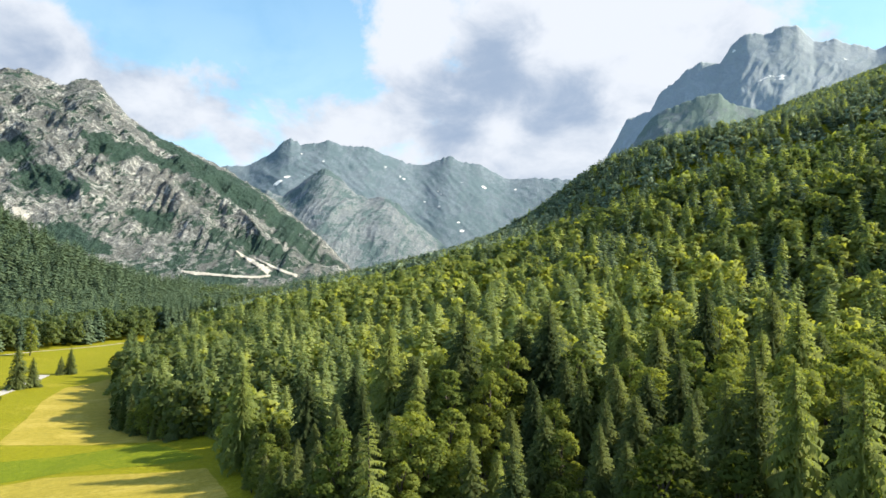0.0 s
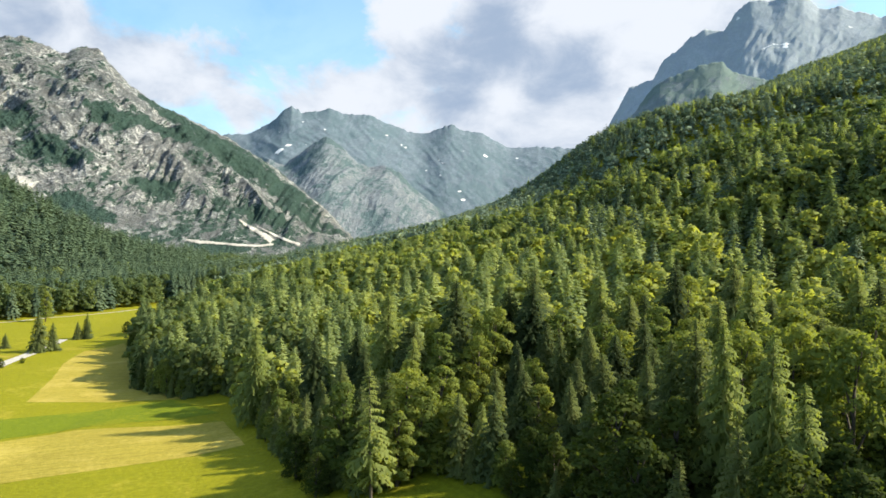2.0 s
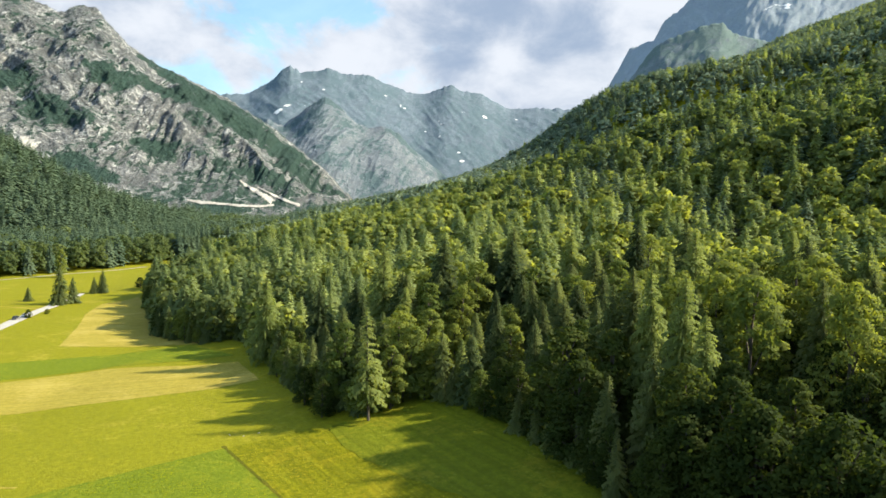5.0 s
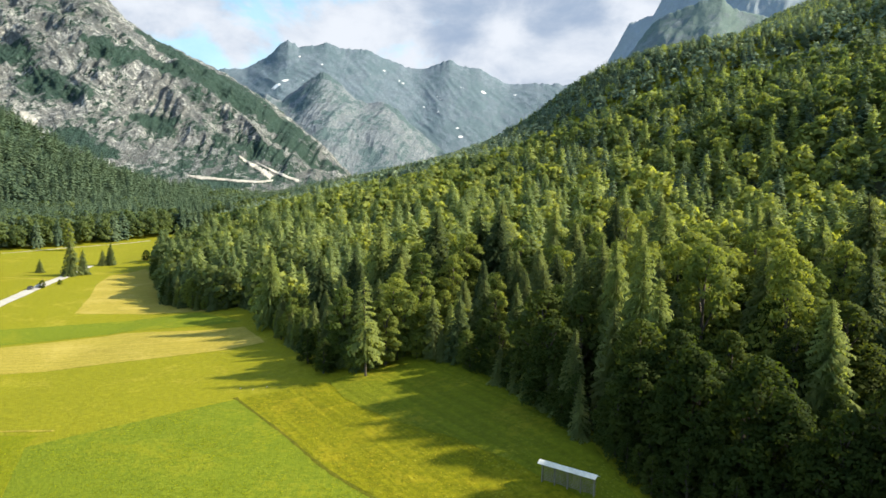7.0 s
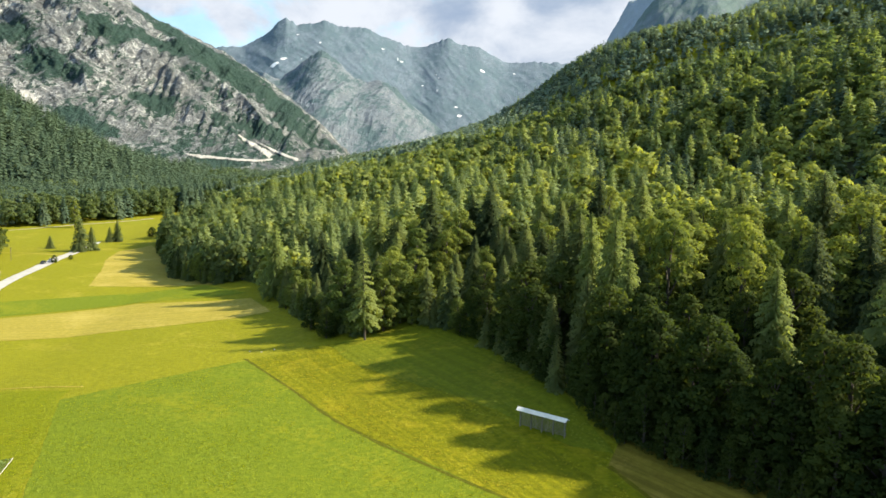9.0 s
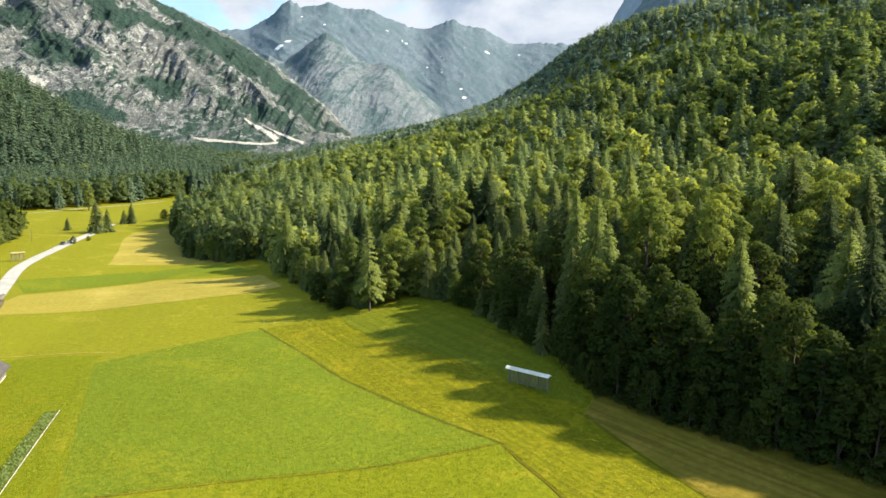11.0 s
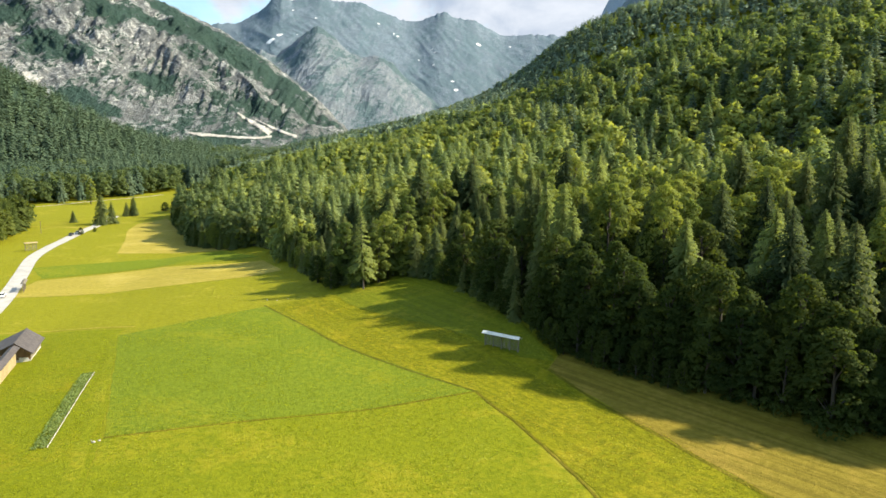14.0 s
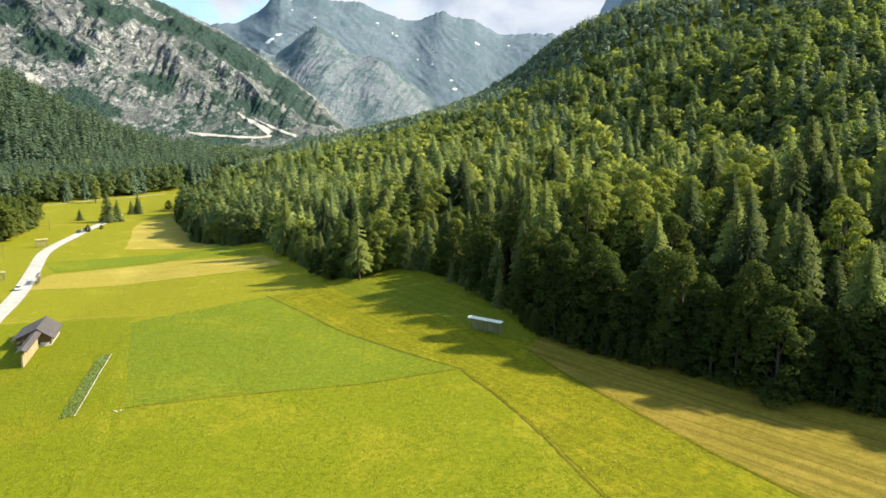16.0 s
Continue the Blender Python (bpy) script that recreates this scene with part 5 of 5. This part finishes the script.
def barn():
    """A low barn with a dark gable roof and a long boarded rack running out from its gable."""
    ob = thing("barn", pose(-77.0, 69.6, float(height(-77.0, 69.6)) - 0.1, 0, 0, 12.5), "low boarded barn with dark gable roof and long side wing", "barn")
    L, Wl, Wr, eave, ridge = 6.0, -4.6, 2.8, 2.7, 4.9
    part("plinth", box(bmesh.new(), Wl, Wr, -L, L, -0.5, 0.75), PLASTER, ob, "pale plastered base")
    for sx in (-1, 1):
        k = 18
        for i in range(k):
            y0 = -L + i * 2 * L / k
            part("board", box(bmesh.new(), (Wl if sx < 0 else Wr) - 0.05, (Wl if sx < 0 else Wr) + 0.05, y0 + 0.01, y0 + 2 * L / k - 0.015, 0.76, eave), WOOD_GREY if sx > 0 else WOOD_BROWN, ob)
    for sy in (-1, 1):
        bm = bmesh.new()
        y = sy * L
        pts = [(Wl, 0.76), (Wr, 0.76), (Wr, eave), (0, ridge - 0.2), (Wl, eave)]
        a, b = [bm.verts.new((p, y - 0.06, q)) for p, q in pts], [bm.verts.new((p, y + 0.06, q)) for p, q in pts]
        bm.faces.new(a), bm.faces.new(b[::-1])
        for i in range(5):
            bm.faces.new((a[i], b[i], b[(i + 1) % 5], a[(i + 1) % 5]))
        part("gable", bm, WOOD_BROWN, ob, "brown boarded gable")
    gate = part("gate", box(bmesh.new(), -3.4, -1.0, -L - 0.16, -L - 0.07, 0.0, 2.3, 0.02), WOOD_BROWN, ob, "dark wooden gate")
    for z in (0.5, 1.8):
        part("batten", box(bmesh.new(), -3.35, -1.05, -L - 0.2, -L - 0.165, z, z + 0.14), WOOD_GREY, gate)
    part("panel", box(bmesh.new(), 0.5, 2.4, -L - 0.15, -L - 0.07, 0.0, 1.3, 0.02), PLASTER, ob, "white panel beside the gate")
    for sx in (-1, 1):
        bm = bmesh.new()
        x1, z1 = (Wl - 0.9 if sx < 0 else Wr + 0.8), eave - 0.35
        slab(bm, [(0, -L - 1.2, ridge), (0, L + 0.7, ridge), (x1, L + 0.7, z1), (x1, -L - 1.2, z1)], 0.14)
        roof = part("roof_slope", bm, ROOF_DARK, ob, "dark grey-brown roof slope")
        rows = 11
        for i in range(rows):
            t0, t1 = i / rows, (i + 1.08) / rows
            xa, za, xb, zb = x1 * t0, ridge + (z1 - ridge) * t0, x1 * t1, ridge + (z1 - ridge) * t1
            bm = bmesh.new()
            slab(bm, [(xa, -L - 1.22, za + 0.03), (xa, L + 0.72, za + 0.03), (xb, L + 0.72, zb + 0.065), (xb, -L - 1.22, zb + 0.065)], 0.035)
            part("course", bm, ROOF_DARK, roof)
    part("ridge_cap", beam(bmesh.new(), (0, -L - 1.25, ridge + 0.08), (0, L + 0.75, ridge + 0.08), 0.36, 0.10), ROOF_DARK, ob)
    # the long wing
    y1, y0 = -L - 1.3, -L - 18.2
    for i in range(6):
        y = y0 + (y1 - y0) * i / 5
        part("post", beam(bmesh.new(), (0, y, -0.5), (0, y, 4.0), 0.24, 0.24), WOOD_GREY, ob)
    k = 26
    for i in range(k):
        a = y0 + (y1 - y0) * i / k
        part("board", box(bmesh.new(), 0.14, 0.20, a + 0.01, a + (y1 - y0) / k - 0.02, 0.1, 3.75), WOOD_TAN, ob)
    for sx in (-1, 1):
        bm = bmesh.new()
        slab(bm, [(0, y0 - 0.5, 4.55), (0, y1, 4.55), (sx * 1.15, y1, 3.95), (sx * 1.15, y0 - 0.5, 3.95)], 0.1)
        part("wing_roof", bm, ROOF_DARK, ob, "narrow dark roof over the wing")
    return ob


barn()


def vegetable_bed():
    """Rows of potato plants beside a strip of pale fleece."""
    a, b = Vector((-49.4, 10.4)), Vector((-55.8, 50.0))
    d = (b - a).normalized()
    side = Vector((d.y, -d.x))
    ob = thing("vegetable_bed", pose(a.x, a.y, float(height(a.x, a.y))), "long narrow bed of potato rows edged with pale fleece", "vegetable bed")
    z0 = float(height(a.x, a.y))
    length = (b - a).length
    r = rng_of(77)
    for row in range(5):
        t = Tris()
        off = -0.8 + row * 0.44
        k = int(length / 0.45)
        for i in range(k):
            p = a + d * (i * 0.45 + r.uniform(-0.1, 0.1)) + side * (off + r.uniform(-0.08, 0.08))
            z = float(height(p.x, p.y)) + 0.05
            for j in range(5):
                ang = r.uniform(0, 6.28)
                q = np.array((p.x - a.x, p.y - a.y, z - z0))
                o = np.array((math.cos(ang), math.sin(ang), 0))
                s = np.array((-o[1], o[0], 0))
                t.add([q, q + o * 0.30 + s * 0.14 + (0, 0, r.uniform(0.12, 0.3)), q + o * 0.32 - s * 0.14 + (0, 0, r.uniform(0.12, 0.3))], [(0, 1, 2)])
        tagged(part("potato_foliage", tri_mesh("potato_foliage", t.done(), CROP), CROP, ob), kind="stuff")
    verts, faces = [], []
    k = 60
    for i in range(k + 1):
        p = a + d * (length * i / k)
        for off, up in ((1.22, 0.08), (1.26, 0.13 + 0.05 * math.sin(i * 1.7)), (1.34, 0.13 + 0.04 * math.cos(i * 2.3)), (1.38, 0.05)):
            q = p + side * off
            verts.append((q.x - a.x, q.y - a.y, float(height(q.x, q.y)) + up - z0))
        if i:
            c = (i - 1) * 4
            faces += [(c + m, c + m + 1, c + m + 5, c + m + 4) for m in range(3)]
    part("fleece", mesh_of("fleece", verts, faces, FLEECE, soft=True), FLEECE, ob, "strip of pale fleece")


vegetable_bed()

PAINT_WHITE = plain("white_car_paint", (0.70, 0.71, 0.72), (0.78, 0.78, 0.79), 0.8, 0.25, 0.0, 0.02)
PAINT_DARK = plain("dark_car_paint", (0.06, 0.065, 0.075), (0.09, 0.095, 0.105), 0.8, 0.25, 0.0, 0.02)
GLASS = plain("dark_car_glass", (0.02, 0.025, 0.03), (0.04, 0.045, 0.05), 0.5, 0.08, 0.0, 0.0)
RUBBER = plain("tyre_rubber", (0.02, 0.02, 0.02), (0.035, 0.035, 0.035), 4, 0.9)


def car(at, turn, paint, label):
    x, y = at
    ob = thing("car", pose(x, y, float(height(x, y)) + 0.17, 0, 0, turn), label, "car", "cars on the road")

    def hull(levels):
        bm = bmesh.new()
        rings = [[bm.verts.new((sx * hx + cx, sy * hy, z)) for sx, sy in ((-1, -1), (1, -1), (1, 1), (-1, 1))] for z, cx, hx, hy in levels]
        for lo, hi in zip(rings[:-1], rings[1:]):
            for i in range(4):
                bm.faces.new((lo[i], lo[(i + 1) % 4], hi[(i + 1) % 4], hi[i]))
        bm.faces.new(rings[0][::-1]), bm.faces.new(rings[-1])
        bmesh.ops.bevel(bm, geom=bm.edges[:], offset=0.06, segments=2, affect="EDGES")
        return bm

    part("body", hull([(0.28, 0, 2.05, 0.82), (0.55, 0, 2.15, 0.88), (0.92, -0.02, 2.08, 0.86)]), paint, ob)
    part("cabin", hull([(0.90, -0.25, 1.45, 0.80), (1.42, -0.35, 0.98, 0.68)]), GLASS, ob, "dark glass")
    part("roof", hull([(1.40, -0.35, 1.0, 0.69), (1.48, -0.35, 0.9, 0.62)]), paint, ob)
    for wx in (-1.3, 1.3):
        for wy in (-0.78, 0.78):
            bm = bmesh.new()
            bmesh.ops.create_cone(bm, cap_ends=True, segments=14, radius1=0.32, radius2=0.32, depth=0.22, matrix=pose(wx, wy, 0.32, 90))
            wheel = part("wheel", bm, RUBBER, ob)
            bm = bmesh.new()
            bmesh.ops.create_cone(bm, cap_ends=True, segments=12, radius1=0.19, radius2=0.17, depth=0.24, matrix=pose(wx, wy, 0.32, 90))
            part("rim", bm, PAINT_WHITE, wheel)
    for wy in (-0.62, 0.62):
        part("headlight", box(bmesh.new(), 2.08, 2.17, wy - 0.16, wy + 0.16, 0.62, 0.76, 0.02), SHINGLE_WHITE, ob)


car((-112.5, 138.5), 106, PAINT_WHITE, "white car driving along the gravel road")
car((-146.4, 297), 94, PAINT_WHITE, "white car beside a bush on the gravel road")
car((-146.8, 289), 94, PAINT_DARK, "dark car on the pale gravel road")


def stone(at, size, seed):
    r = random.Random(seed)
    bm = bmesh.new()
    bmesh.ops.create_icosphere(bm, subdivisions=2, radius=size)
    for v in bm.verts:
        v.co *= 1 + 0.5 * noise.noise(v.co * (1.3 / size) + Vector((seed, 0, 0)))
        v.co.z *= 0.6
    me = bpy.data.meshes.new("stone")
    bm.to_mesh(me), bm.free()
    me.materials.append(GRAVEL)
    ob = new("stone", me)
    ob.matrix_basis = pose(at[0], at[1], float(height(*at)) + size * 0.25, 0, 0, r.uniform(0, 360))
    tagged(ob, "pale boulder lying in the meadow grass", "stone", "stones in the meadow")


for i, (p, s) in enumerate((((-41.4, 11.3), 0.3), ((-40.7, 11.8), 0.22), ((-42.0, 12.0), 0.16), ((-58, 229), 0.7), ((-27, 113.5), 0.2), ((-24, 112), 0.16), ((-21, 113), 0.2))):
    stone(p, s, i + 3)


def pole(x, y, h):
    ob = thing("wooden_pole", pose(x, y, float(height(x, y))), "thin weathered wooden pole standing in the meadow", "pole", "poles")
    t = Tris()
    limb(t, (0, 0, -0.5), (0.03, 0, h), 0.13, 0.09, 8)
    part("shaft", tri_mesh("shaft", t.done(), WOOD_GREY), WOOD_GREY, ob)
    part("crossarm", beam(bmesh.new(), (-0.6, 0, h - 0.4), (0.6, 0, h - 0.4), 0.09, 0.11), WOOD_GREY, ob)


pole(-147, 205, 6.5)
pole(-166, 300, 6.5)


def grass_tufts(name, area, count, seed, mat, label, low, high):
    """Loose tufts of longer grass, each a few bent blades."""
    r = rng_of(seed)
    xs, ys = [p[0] for p in area], [p[1] for p in area]
    x, y = r.uniform(min(xs), max(xs), count), r.uniform(min(ys), max(ys), count)
    ok = inside(area, x, y) & (fbm(x / 9, y / 9, 3, seed) + 0.25 * r.random(count) > 0.56)
    x, y = x[ok], y[ok]
    z, m = height(x, y) + 0.03, len(x)
    size = r.uniform(low, high, m)
    vs = []
    for k in range(4):
        a = r.uniform(0, 6.28, m)
        base = np.stack([x, y, z], 1)
        out = np.stack([np.cos(a), np.sin(a), np.zeros(m)], 1)
        across = np.stack([-np.sin(a), np.cos(a), np.zeros(m)], 1)
        tip = base + out * (size * r.uniform(0.5, 1.1, m))[:, None] + np.array((0, 0, 1.0)) * (size * r.uniform(0.15, 0.45, m))[:, None]
        vs.append(np.stack([base - across * (size * 0.4)[:, None], base + across * (size * 0.4)[:, None], tip], 1).reshape(-1, 3))
    v = np.concatenate(vs)
    me = tri_mesh(name, (v, np.arange(len(v)).reshape(-1, 3)), mat)
    tagged(new(name, me), label, "grass", kind="stuff")


TUFT_GREEN = leafy("tuft_green", (0.16, 0.20, 0.008), (0.30, 0.31, 0.014), 1.6)
TUFT_GOLD = leafy("tuft_gold", (0.20, 0.19, 0.010), (0.36, 0.31, 0.04), 1.6)
grass_tufts("grass_tufts", [(-58, 80), (-27, 104), (-4.5, 60), (21, 25), (32, -31), (40, -66), (-32, -66), (-40, 12)], 36000, 5, TUFT_GREEN, "tufts of longer green grass and weeds in the meadow", 0.14, 0.34)
grass_tufts("rough_tufts", [(-25, 105), (4, 97), (20, 65), (37, 30), (47, 6), (57, -32), (70, -66), (42, -66), (34, -31), (23, 25), (-3, 61)], 26000, 6, TUFT_GOLD, "tufts of dry yellow grass beside the wood", 0.18, 0.42)
grass_tufts("west_tufts", [(-59, 80), (-41, 13), (-34, -60), (-100, -60), (-100, 80)], 18000, 7, TUFT_GREEN, "tufts of longer grass round the barn", 0.14, 0.32)
